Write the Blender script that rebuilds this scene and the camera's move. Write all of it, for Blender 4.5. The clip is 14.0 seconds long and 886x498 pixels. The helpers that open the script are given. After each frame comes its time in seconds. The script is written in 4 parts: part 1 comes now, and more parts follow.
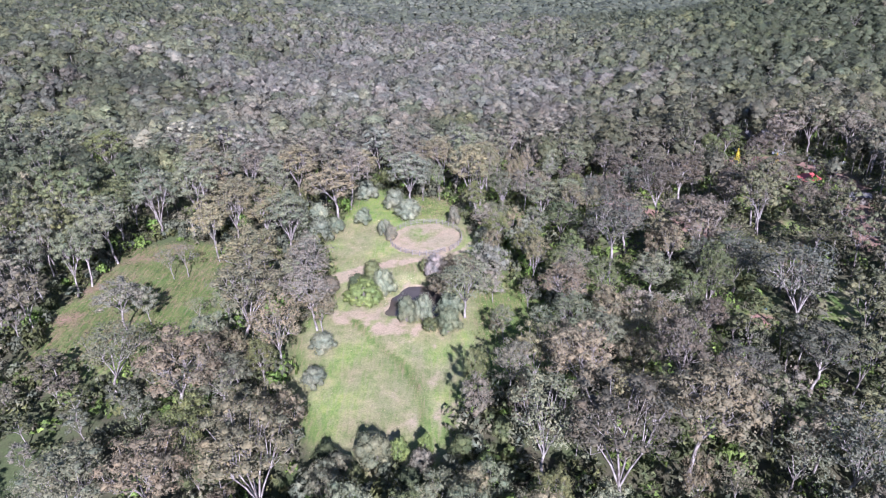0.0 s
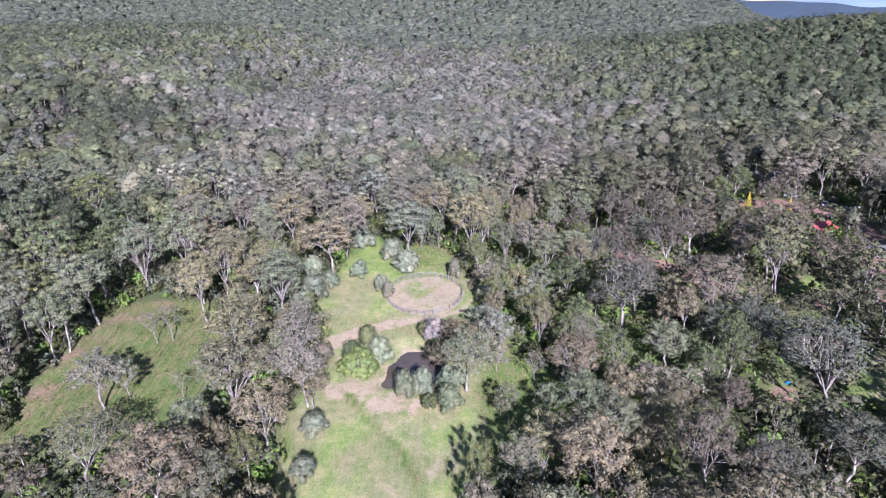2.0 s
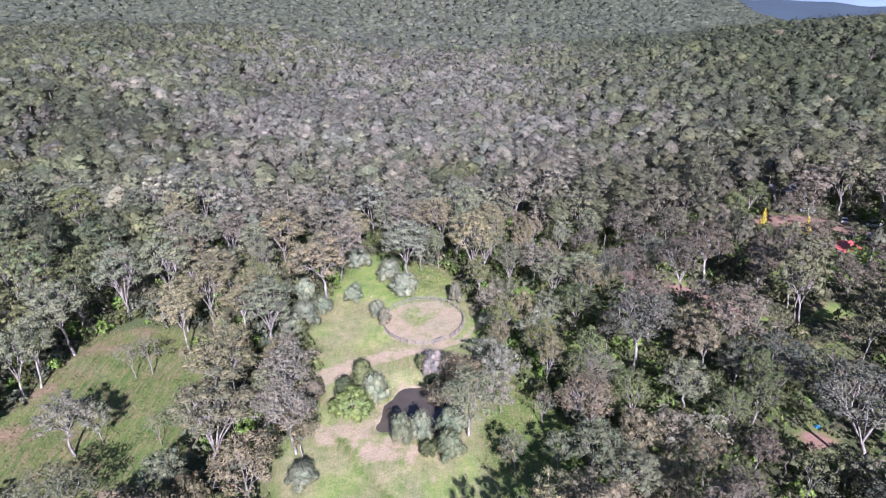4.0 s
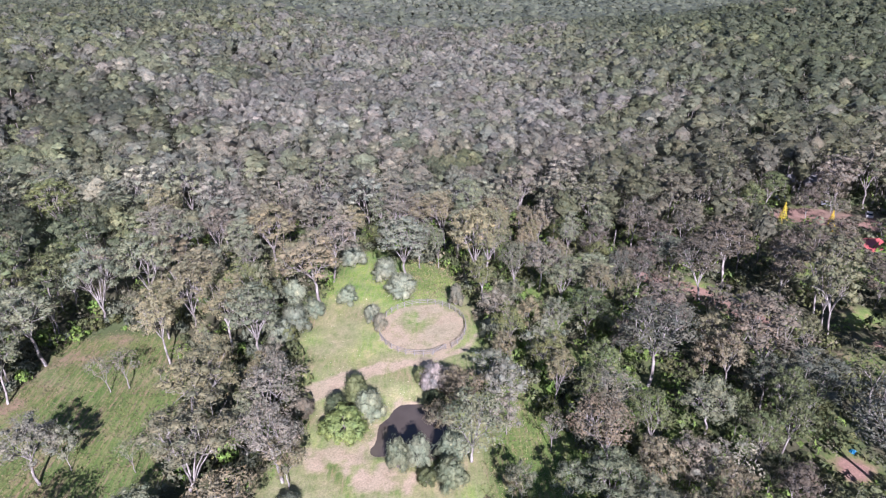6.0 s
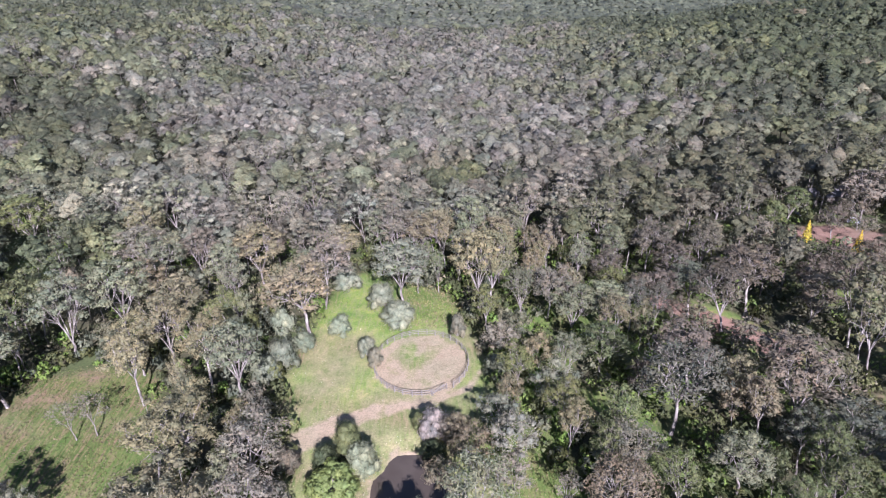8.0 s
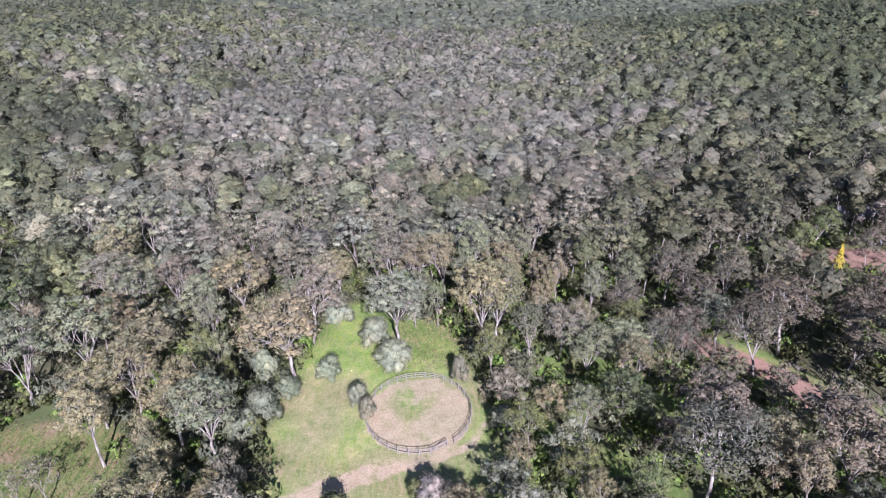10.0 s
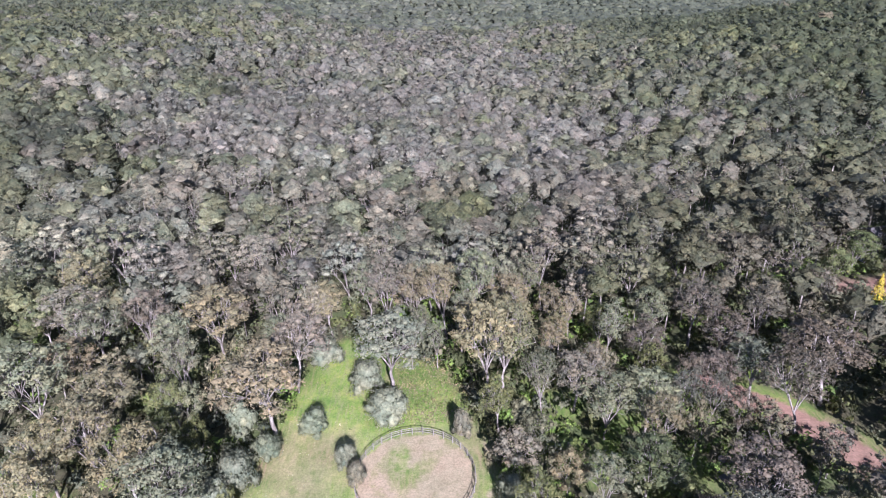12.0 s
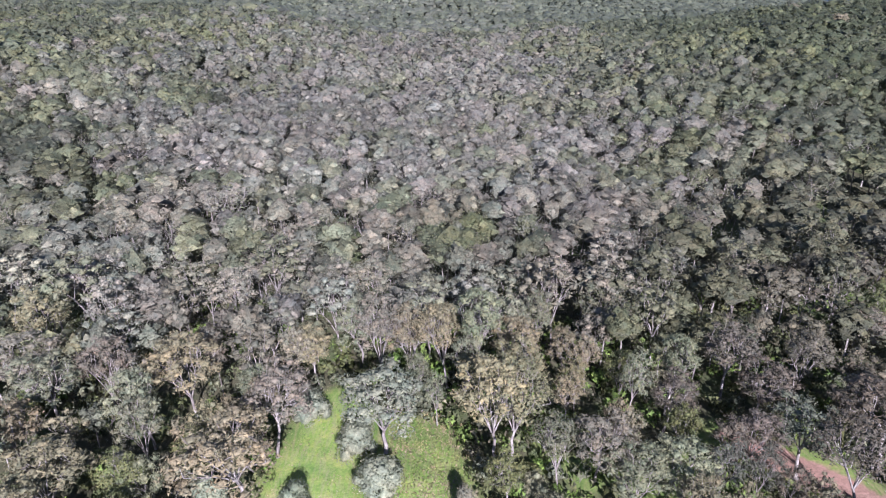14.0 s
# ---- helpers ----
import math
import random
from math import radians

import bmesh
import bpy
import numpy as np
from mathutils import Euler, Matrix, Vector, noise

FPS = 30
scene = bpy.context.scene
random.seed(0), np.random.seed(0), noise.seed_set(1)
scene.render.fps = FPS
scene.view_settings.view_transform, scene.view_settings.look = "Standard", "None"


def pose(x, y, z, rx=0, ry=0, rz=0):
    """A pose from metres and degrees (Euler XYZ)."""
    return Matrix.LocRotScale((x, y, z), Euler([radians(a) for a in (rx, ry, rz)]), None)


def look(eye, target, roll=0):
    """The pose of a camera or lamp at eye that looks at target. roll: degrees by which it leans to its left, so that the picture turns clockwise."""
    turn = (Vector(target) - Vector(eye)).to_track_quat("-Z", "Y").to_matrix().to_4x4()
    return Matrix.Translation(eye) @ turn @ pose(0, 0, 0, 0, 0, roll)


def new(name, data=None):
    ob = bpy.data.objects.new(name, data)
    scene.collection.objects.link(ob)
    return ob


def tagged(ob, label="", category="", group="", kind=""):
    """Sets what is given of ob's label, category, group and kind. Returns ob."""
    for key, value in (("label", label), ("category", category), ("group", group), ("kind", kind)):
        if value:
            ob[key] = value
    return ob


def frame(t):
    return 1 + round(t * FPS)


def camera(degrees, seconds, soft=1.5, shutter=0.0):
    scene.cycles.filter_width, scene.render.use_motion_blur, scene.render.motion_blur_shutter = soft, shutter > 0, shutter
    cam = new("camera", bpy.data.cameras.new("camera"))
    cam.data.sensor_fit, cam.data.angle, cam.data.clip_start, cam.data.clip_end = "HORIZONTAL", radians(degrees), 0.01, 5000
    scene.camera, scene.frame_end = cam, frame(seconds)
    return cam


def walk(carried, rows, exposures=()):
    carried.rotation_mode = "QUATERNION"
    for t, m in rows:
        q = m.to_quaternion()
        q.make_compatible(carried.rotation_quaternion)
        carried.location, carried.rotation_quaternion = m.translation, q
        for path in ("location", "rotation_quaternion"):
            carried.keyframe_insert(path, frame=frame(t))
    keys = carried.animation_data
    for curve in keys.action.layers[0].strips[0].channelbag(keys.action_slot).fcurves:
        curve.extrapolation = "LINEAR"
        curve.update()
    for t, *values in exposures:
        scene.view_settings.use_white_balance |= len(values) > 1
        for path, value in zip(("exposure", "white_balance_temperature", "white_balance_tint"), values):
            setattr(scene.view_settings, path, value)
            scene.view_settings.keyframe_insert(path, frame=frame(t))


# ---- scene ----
cam = camera(70.8, 14.0, soft=1.18)
METRES, EYE, TILT, LEAN, TURN = 95.8, 70.0, 3.5, 0.0, 0.0
ROWS = [
    (0.0, 0.0, 0.0, 0.0, -0.53, -26.28, 1.07),
    (0.5, 0.0005, 0.0312, 0.0159, -0.53, -25.94, 1.09),
    (1.0, 0.0009, 0.0625, 0.0319, -0.55, -25.61, 1.1),
    (1.5, 0.001, 0.0915, 0.0462, -0.57, -25.29, 1.1),
    (2.0, 0.001, 0.1229, 0.0601, -0.59, -24.91, 1.09),
    (2.5, 0.0008, 0.1518, 0.069, -0.62, -24.54, 1.06),
    (3.0, 0.0003, 0.1822, 0.0738, -0.63, -24.3, 1.04),
    (5.5, 0.0001, 0.3306, 0.071, -0.66, -26.8, 0.97),
    (6.0, -0.0, 0.3625, 0.0705, -0.67, -26.92, 0.97),
    (6.5, -0.0001, 0.3918, 0.0704, -0.67, -26.98, 0.97),
    (7.0, -0.0, 0.4257, 0.0709, -0.67, -27.01, 0.97),
    (7.5, -0.0001, 0.4614, 0.072, -0.68, -27.04, 0.95),
    (8.0, -0.0002, 0.4954, 0.0725, -0.69, -27.06, 0.95),
    (10.5, 0.0006, 0.6919, 0.0693, -0.75, -27.18, 0.91),
    (11.0, 0.0009, 0.7306, 0.0685, -0.76, -27.19, 0.9),
    (11.5, 0.0014, 0.7735, 0.0674, -0.77, -27.2, 0.92),
    (12.0, 0.0016, 0.8131, 0.0663, -0.78, -27.21, 0.92),
    (12.5, 0.0022, 0.8566, 0.0652, -0.79, -27.22, 0.93),
    (13.0, 0.0026, 0.8962, 0.0645, -0.81, -27.23, 0.94),
    (13.5, 0.0031, 0.9403, 0.0627, -0.82, -27.23, 0.96),
    (14.0, 0.003, 0.9841, 0.0617, -0.85, -27.23, 0.97),
]
walk(cam, [(t, pose(0, 0, EYE, TILT, LEAN, TURN) @ pose(METRES * x, METRES * y, METRES * z, 90 + pitch, roll, yaw)) for t, x, y, z, yaw, pitch, roll in ROWS], [(0.0, 1.42, 5350, 32), (3.0, 1.41, 5430, 31), (8.0, 1.36, 5600, 31), (14.0, 1.39, 5540, 30)])

# ---- light ----
SUN_TURN, SUN_HEIGHT = 11.0, 29.5  # light travels 11 degrees left of +y
world = bpy.data.worlds.new("sky")
scene.world = world
world.use_nodes = True
wn = world.node_tree
sky = wn.nodes.new("ShaderNodeTexSky")
sky.sky_type = "NISHITA"
sky.sun_disc = False
sky.sun_elevation = radians(SUN_HEIGHT)
sky.sun_rotation = radians(180.0 - SUN_TURN)
sky.air_density, sky.dust_density = 1.0, 0.15
wn.links.new(sky.outputs["Color"], wn.nodes["Background"].inputs["Color"])
wn.nodes["Background"].inputs["Strength"].default_value = 0.05
sun = new("sun", bpy.data.lights.new("sun", "SUN"))
sun.data.energy, sun.data.angle, sun.data.color = 5.0, radians(0.53), (1.0, 0.96, 0.91)
light_way = Vector((-math.sin(radians(SUN_TURN)) * math.cos(radians(SUN_HEIGHT)), math.cos(radians(SUN_TURN)) * math.cos(radians(SUN_HEIGHT)), -math.sin(radians(SUN_HEIGHT))))
sun.matrix_world = look((0, -100, 200), Vector((0, -100, 200)) + light_way)


# ---- materials ----
def material(name, rough=0.8):
    m = bpy.data.materials.new(name)
    m.use_nodes = True
    b = m.node_tree.nodes["Principled BSDF"]
    b.inputs["Roughness"].default_value = rough
    b.inputs["Specular IOR Level"].default_value = 0.3
    return m, m.node_tree, b


def node(nt, kind, **values):
    n = nt.nodes.new(kind)
    for key, value in values.items():
        n.inputs[key].default_value = value
    return n


def noise_node(nt, scale, detail=4.0, rough=0.6, vec=None):
    n = node(nt, "ShaderNodeTexNoise", Scale=scale, Detail=detail, Roughness=rough)
    if vec is not None:
        nt.links.new(vec, n.inputs["Vector"])
    return n.outputs["Fac"]


def place(nt):
    return nt.nodes.new("ShaderNodeTexCoord").outputs["Object"]


def ramp(nt, fac, stops):
    r = nt.nodes.new("ShaderNodeValToRGB")
    e = r.color_ramp.elements
    while len(e) < len(stops):
        e.new(0.5)
    for el, (p, c) in zip(e, stops):
        el.position, el.color = p, (*c, 1)
    nt.links.new(fac, r.inputs["Fac"])
    return r.outputs["Color"]


def blend(nt, fac, a, b, how="MIX"):
    m = nt.nodes.new("ShaderNodeMix")
    m.data_type, m.blend_type = "RGBA", how
    for sock, val in ((m.inputs[0], fac), (m.inputs[6], a), (m.inputs[7], b)):
        if isinstance(val, (int, float)):
            sock.default_value = val
        elif isinstance(val, tuple):
            sock.default_value = (*val, 1)
        else:
            nt.links.new(val, sock)
    return m.outputs[2]


def calc(nt, how, a, b=0.0):
    m = nt.nodes.new("ShaderNodeMath")
    m.operation = how
    for sock, val in ((m.inputs[0], a), (m.inputs[1], b)):
        if isinstance(val, (int, float)):
            sock.default_value = val
        else:
            nt.links.new(val, sock)
    return m.outputs[0]


def relief(nt, b, height, strength, distance):
    n = node(nt, "ShaderNodeBump", Strength=strength, Distance=distance)
    nt.links.new(height, n.inputs["Height"])
    nt.links.new(n.outputs["Normal"], b.inputs["Normal"])


def leaf_material(name, own):
    """Leaves: own takes the colour of the object, else the tint of the mesh."""
    m, nt, b = material(name, 0.55)
    if own:
        tint = nt.nodes.new("ShaderNodeObjectInfo").outputs["Color"]
    else:
        a = nt.nodes.new("ShaderNodeAttribute")
        a.attribute_name = "tint"
        tint = a.outputs["Color"]
    isle = nt.nodes.new("ShaderNodeNewGeometry").outputs["Random Per Island"]
    vary = ramp(nt, isle, [(0.0, (0.7, 0.72, 0.72)), (1.0, (1.32, 1.3, 1.26))] if not own else [(0.0, (0.78, 0.82, 0.82)), (0.5, (1.0, 1.0, 1.0)), (0.85, (1.1, 1.07, 1.02)), (1.0, (1.2, 1.14, 1.06))])
    col = blend(nt, 1.0, tint, vary, "MULTIPLY")
    patch = ramp(nt, noise_node(nt, 0.55, 3.0, 0.5, place(nt)), [(0.3, (0.8, 0.88, 0.86)), (0.7, (1.2, 1.1, 1.0))])
    col = blend(nt, 1.0, col, patch, "MULTIPLY")
    # Mottled leaf colour; its dark flecks also stand for shaded gaps between sprays.
    fleck = 0.28 if own else 0.3
    spray = ramp(nt, noise_node(nt, 1.9, 3.0, 0.8, place(nt)), [(0.38, (1 - fleck, 1.02 - fleck, 1 - fleck)), (0.5, (1.0, 1.0, 1.0)), (0.62, (1 + fleck, 0.98 + fleck, 0.95 + fleck))])
    col = blend(nt, 1.0, col, spray, "MULTIPLY")
    nt.links.new(col, b.inputs["Base Color"])
    relief(nt, b, noise_node(nt, 1.5, 4.0, 0.75, place(nt)), 0.8, 0.5)
    thin = nt.nodes.new("ShaderNodeBsdfTranslucent")
    nt.links.new(col, thin.inputs["Color"])
    mix = node(nt, "ShaderNodeMixShader", Fac=0.12 if own else 0.17)
    nt.links.new(b.outputs[0], mix.inputs[1])
    nt.links.new(thin.outputs[0], mix.inputs[2])
    nt.links.new(mix.outputs[0], nt.nodes["Material Output"].inputs["Surface"])
    return m


LEAF = leaf_material("leaf", True)
LEAF_MASS = leaf_material("forest_leaf", False)


def bark_material():
    m, nt, b = material("bark", 0.85)
    co = place(nt)
    stretch = node(nt, "ShaderNodeMapping", Scale=(1.6, 1.6, 0.35))
    nt.links.new(co, stretch.inputs["Vector"])
    n = noise_node(nt, 1.3, 5.0, 0.6, stretch.outputs[0])
    col = ramp(nt, n, [(0.32, (0.085, 0.07, 0.06)), (0.46, (0.19, 0.165, 0.145)), (0.6, (0.36, 0.33, 0.295)), (0.8, (0.24, 0.215, 0.195))])
    nt.links.new(col, b.inputs["Base Color"])
    relief(nt, b, n, 0.5, 0.08)
    return m


BARK = bark_material()


def ground_material():
    m, nt, b = material("ground", 0.95)
    co = place(nt)
    a = nt.nodes.new("ShaderNodeAttribute")
    a.attribute_name = "cover"
    parts = nt.nodes.new("ShaderNodeSeparateColor")
    nt.links.new(a.outputs["Color"], parts.inputs[0])
    bare, lush, red, wild = parts.outputs[0], parts.outputs[1], parts.outputs[2], a.outputs["Alpha"]
    broad = noise_node(nt, 0.09, 4.0, 0.6, co)
    mid = noise_node(nt, 0.42, 6.0, 0.72, co)
    fine = noise_node(nt, 3.0, 5.0, 0.7, co)
    streak_map = node(nt, "ShaderNodeMapping", Scale=(2.2, 0.35, 1.0), Rotation=(0, 0, radians(20)))
    nt.links.new(co, streak_map.inputs["Vector"])
    streak = noise_node(nt, 0.8, 4.0, 0.65, streak_map.outputs[0])
    grass = ramp(nt, mid, [(0.32, (0.13, 0.155, 0.058)), (0.45, (0.18, 0.192, 0.085)), (0.56, (0.235, 0.22, 0.115)), (0.68, (0.31, 0.265, 0.165))])
    grass = blend(nt, calc(nt, "MULTIPLY", lush, 1.0), grass, ramp(nt, mid, [(0.32, (0.1, 0.185, 0.035)), (0.5, (0.165, 0.25, 0.05)), (0.68, (0.28, 0.3, 0.08))]))
    tall = nt.nodes.new("ShaderNodeAttribute")
    tall.attribute_name = "rough"
    sward = ramp(nt, streak, [(0.34, (0.052, 0.086, 0.02)), (0.45, (0.095, 0.13, 0.034)), (0.54, (0.145, 0.14, 0.056)), (0.66, (0.225, 0.155, 0.098))])
    sward = blend(nt, calc(nt, "MULTIPLY", lush, 0.45), sward, (0.1, 0.175, 0.035))
    dry = ramp(nt, streak, [(0.42, (0, 0, 0)), (0.66, (1, 1, 1))])
    grass = blend(nt, calc(nt, "MULTIPLY", dry, 0.5), grass, (0.27, 0.235, 0.145))
    grass = blend(nt, 1.0, grass, (1.05, 1.05, 1.02), "MULTIPLY")
    grass = blend(nt, tall.outputs["Fac"], grass, sward)
    soil = ramp(nt, mid, [(0.3, (0.275, 0.216, 0.145)), (0.7, (0.362, 0.295, 0.205))])
    edge = calc(nt, "ADD", bare, calc(nt, "MULTIPLY", calc(nt, "SUBTRACT", mid, 0.5), 1.3))
    col = blend(nt, ramp(nt, edge, [(0.3, (0, 0, 0)), (0.75, (1, 1, 1))]), grass, soil)
    earth = ramp(nt, mid, [(0.3, (0.2, 0.12, 0.09)), (0.7, (0.3, 0.19, 0.15))])
    red_edge = calc(nt, "ADD", red, calc(nt, "MULTIPLY", calc(nt, "SUBTRACT", mid, 0.5), 1.0))
    col = blend(nt, ramp(nt, red_edge, [(0.34, (0, 0, 0)), (0.74, (1, 1, 1))]), col, earth)
    litter = ramp(nt, mid, [(0.3, (0.04, 0.05, 0.02)), (0.5, (0.075, 0.07, 0.04)), (0.7, (0.11, 0.095, 0.06))])
    litter = blend(nt, ramp(nt, broad, [(0.5, (0, 0, 0)), (0.62, (0.8, 0.8, 0.8))]), litter, (0.07, 0.1, 0.035))
    col = blend(nt, wild, col, litter)
    col = blend(nt, 1.0, col, ramp(nt, fine, [(0.3, (0.68, 0.72, 0.68)), (0.7, (1.25, 1.22, 1.2))]), "MULTIPLY")
    col = blend(nt, 1.0, col, ramp(nt, broad, [(0.3, (0.85, 0.92, 0.85)), (0.7, (1.12, 1.05, 1.05))]), "MULTIPLY")
    nt.links.new(col, b.inputs["Base Color"])
    relief(nt, b, fine, 0.7, 0.12)
    return m


GROUND = ground_material()


def grainy(name, dark, light, scale, rough=0.8, bump=0.3, metal=0.0):
    m, nt, b = material(name, rough)
    n = noise_node(nt, scale, 5.0, 0.6, place(nt))
    nt.links.new(ramp(nt, n, [(0.3, dark), (0.7, light)]), b.inputs["Base Color"])
    b.inputs["Metallic"].default_value = metal
    relief(nt, b, n, bump, 0.02)
    return m


TIMBER = grainy("weathered_timber", (0.125, 0.112, 0.098), (0.3, 0.275, 0.24), 6.0)


def water_material():
    m, nt, b = material("pond_water", 0.06)
    co = place(nt)
    nt.links.new(ramp(nt, noise_node(nt, 0.25, 3.0, 0.5, co), [(0.3, (0.066, 0.053, 0.041)), (0.7, (0.085, 0.07, 0.055))]), b.inputs["Base Color"])
    b.inputs["Specular IOR Level"].default_value = 0.35
    relief(nt, b, noise_node(nt, 2.5, 3.0, 0.5, co), 0.04, 0.03)
    return m


WATER = water_material()


# ---- shape of the land ----
def smooth(v):
    v = np.clip(v, 0.0, 1.0)
    return v * v * (3.0 - 2.0 * v)


def bell(v):
    return np.exp(-v * v)


def waves(x, y, scale, seed):
    """Gentle rolling noise of about plus or minus one, made of a few sines."""
    rng = np.random.RandomState(seed)
    out = np.zeros_like(np.asarray(x, dtype=float))
    for _ in range(6):
        a, k, p = rng.uniform(0, 6.283), rng.uniform(0.6, 1.7) / scale, rng.uniform(0, 6.283)
        out = out + np.sin((x * np.cos(a) + y * np.sin(a)) * k * 6.283 + p)
    return out / 3.0


def ground_height(x, y):
    x, y = np.asarray(x, dtype=float), np.asarray(y, dtype=float)
    z = 0.061 * np.clip(y, -300, 168) + 3.0 * smooth((y - 160) / 200) + 11.0 * smooth((y - 400) / 230)
    z = z + 28.0 * smooth((-x - 20) / 210) * smooth((y - 150) / 240)
    z = z + 15.0 * smooth((x - 50) / 110) * smooth((y - 280) / 120) * (1 - smooth((y - 450) / 120))
    z = z + 4.0 * smooth((x - 60) / 50) * smooth((y - 60) / 80)
    z = z + 22.5 * smooth((x - 110) / 290) * smooth((y - 240) / 240) * (1 - smooth((y - 560) / 260))
    z = z - 26.0 * smooth((y - 640) / 260) * (1 - smooth((np.abs(x) - 420) / 250))
    turn = np.degrees(np.arctan2(x, np.maximum(y, 1.0)))
    ridge = np.interp(turn, [-40, 0, 12, 19.5, 22, 24, 25.4, 28.2, 30, 34], [130, 120, 100, 74, 60, 40, 5, -45, -60, -60])
    far = smooth((y - 900) / 650)
    z = z * (1 - 0.8 * far) + ridge * far * (1 - 0.3 * smooth((y - 1750) / 1200))
    rough = smooth((np.hypot(x * 0.8, y - 125) - 75) / 120)
    return z + rough * (2.2 * waves(x, y, 130, 3) + 5.0 * far * waves(x, y, 520, 5))


POND_X, POND_Y, POND_RX, POND_RY, POND_LEVEL = -5.9, 121.7, 6.3, 7.5, 6.75


def pond_reach(x, y):
    """1 at the shore, less inside."""
    u, v = (np.asarray(x) - POND_X) / POND_RX, (np.asarray(y) - POND_Y) / POND_RY
    a = np.arctan2(v, u)
    return np.hypot(u, v) / (1 + 0.3 * bell((a + 2.45) / 0.24) - 0.13 * bell((a - 2.5) / 0.6) + 0.25 * bell((a + 1.0) / 0.45) + 0.03 * np.sin(3 * a + 2.0) + 0.035 * np.sin(7 * a))


def land(x, y):
    z = ground_height(x, y)
    d = pond_reach(x, y)
    near = 1 - smooth((d - 1.0) / 0.6)
    shore = z + (POND_LEVEL + 0.12 - z) * near
    return np.where(d < 1.6, shore - 1.3 * smooth((1.02 - d) / 0.4), z)


def inside(poly, x, y):
    """How far a place lies inside a polygon, in metres; less than 0 outside."""
    x, y = np.asarray(x, dtype=float), np.asarray(y, dtype=float)
    best, odd = np.full(x.shape, 1e9), np.zeros(x.shape, dtype=bool)
    for (ax, ay), (bx, by) in zip(poly, poly[1:] + poly[:1]):
        k = np.clip(((x - ax) * (bx - ax) + (y - ay) * (by - ay)) / ((bx - ax) ** 2 + (by - ay) ** 2), 0, 1)
        best = np.minimum(best, np.hypot(x - ax - k * (bx - ax), y - ay - k * (by - ay)))
        cross = ((ay > y) != (by > y)) & (x < (bx - ax) * (y - ay) / (by - ay + 1e-9) + ax)
        odd ^= cross
    return np.where(odd, best, -best)


def along(line, x, y):
    """Distance from a polyline."""
    x, y = np.asarray(x, dtype=float), np.asarray(y, dtype=float)
    best = np.full(x.shape, 1e9)
    for (ax, ay), (bx, by) in zip(line, line[1:]):
        k = np.clip(((x - ax) * (bx - ax) + (y - ay) * (by - ay)) / ((bx - ax) ** 2 + (by - ay) ** 2), 0, 1)
        best = np.minimum(best, np.hypot(x - ax - k * (bx - ax), y - ay - k * (by - ay)))
    return best


FIELD = [(-29, 108), (-25, 120), (-25, 132), (-30, 147), (-28, 165), (-24, 187), (-17, 192), (-13, 184), (0, 180), (5, 164), (9, 149), (8.7, 134), (13, 133), (18, 118), (21, 104), (20, 95), (12, 91), (4, 92), (1, 87), (0, 77), (3, 72.5), (-4, 71), (-13, 70.5), (-17, 73), (-22, 81), (-27.6, 91)]
MEADOW = [(-80, 148), (-67, 151), (-57, 149), (-49, 132), (-45, 110), (-50, 101), (-66, 101), (-78, 104), (-82, 117), (-80, 137)]
TRACK = [(-29, 128), (-26, 129.7), (-19, 135.2), (-9, 139.2), (-0.6, 141.3), (5, 144), (7.5, 150), (7.5, 157), (5, 165)]
BARE = [(-25, 117), (-19, 117.5), (-13.2, 118), (-12.5, 114.5), (-8.3, 112.5), (-3.6, 110.4), (-6, 106.3), (-14, 107.8), (-22, 112)]
DRIVE = [(48, 174.5), (54, 169.5), (60, 164), (65, 158), (68, 151.5)]
HOUSE_DRIVE = [(102, 136), (106, 148), (113, 160), (119, 174), (121, 190), (112, 199), (100, 203), (94, 204)]
YARD_X, YARD_Y, YARD_RX, YARD_RY = -4.4, 151.8, 9.4, 9.9


def yard_reach(x, y):
    return np.hypot((np.asarray(x) - YARD_X) / YARD_RX, (np.asarray(y) - YARD_Y) / YARD_RY)


LAWNS = [(88.5, 171.6, 3.5), (89, 148.5, 3.2), (80, 134.7, 3.0), (97.7, 166.6, 2.5), (73.4, 147.6, 2.5), (-107, 196.5, 5.5), (27, 137, 2.5), (20.5, 116.2, 2.5)]
EARTH = [(86.4, 139, 2.0), (64.2, 110.0, 3.0), (122, 265, 5.0), (106, 199, 8.0), (118, 195, 6.0), (107, 149, 5.5), (105, 140.5, 4.0)]
STRAW = [(81, 111, 4.5), (72, 103.5, 2.6), (86, 116, 3.5)]


def spots(places, x, y):
    """How far a place lies inside any of some round openings."""
    best = np.full(np.shape(np.asarray(x, dtype=float)), -1e9)
    for px, py, r in places:
        best = np.maximum(best, r - np.hypot(x - px, y - py))
    return best


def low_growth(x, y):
    """The most that trees grow between the camera's path and the drives and small openings, in metres."""
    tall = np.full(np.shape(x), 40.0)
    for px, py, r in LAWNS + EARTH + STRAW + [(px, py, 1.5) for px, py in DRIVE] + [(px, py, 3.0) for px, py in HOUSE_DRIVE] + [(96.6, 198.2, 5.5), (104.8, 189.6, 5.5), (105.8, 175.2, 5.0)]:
        # (0, 55) lies under the camera's path, so its sight lines stay clear.
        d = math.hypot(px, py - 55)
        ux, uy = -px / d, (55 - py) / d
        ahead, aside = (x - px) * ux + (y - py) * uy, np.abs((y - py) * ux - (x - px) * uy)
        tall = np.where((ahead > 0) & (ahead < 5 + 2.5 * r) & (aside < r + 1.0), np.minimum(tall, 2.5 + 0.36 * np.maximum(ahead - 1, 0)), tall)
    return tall


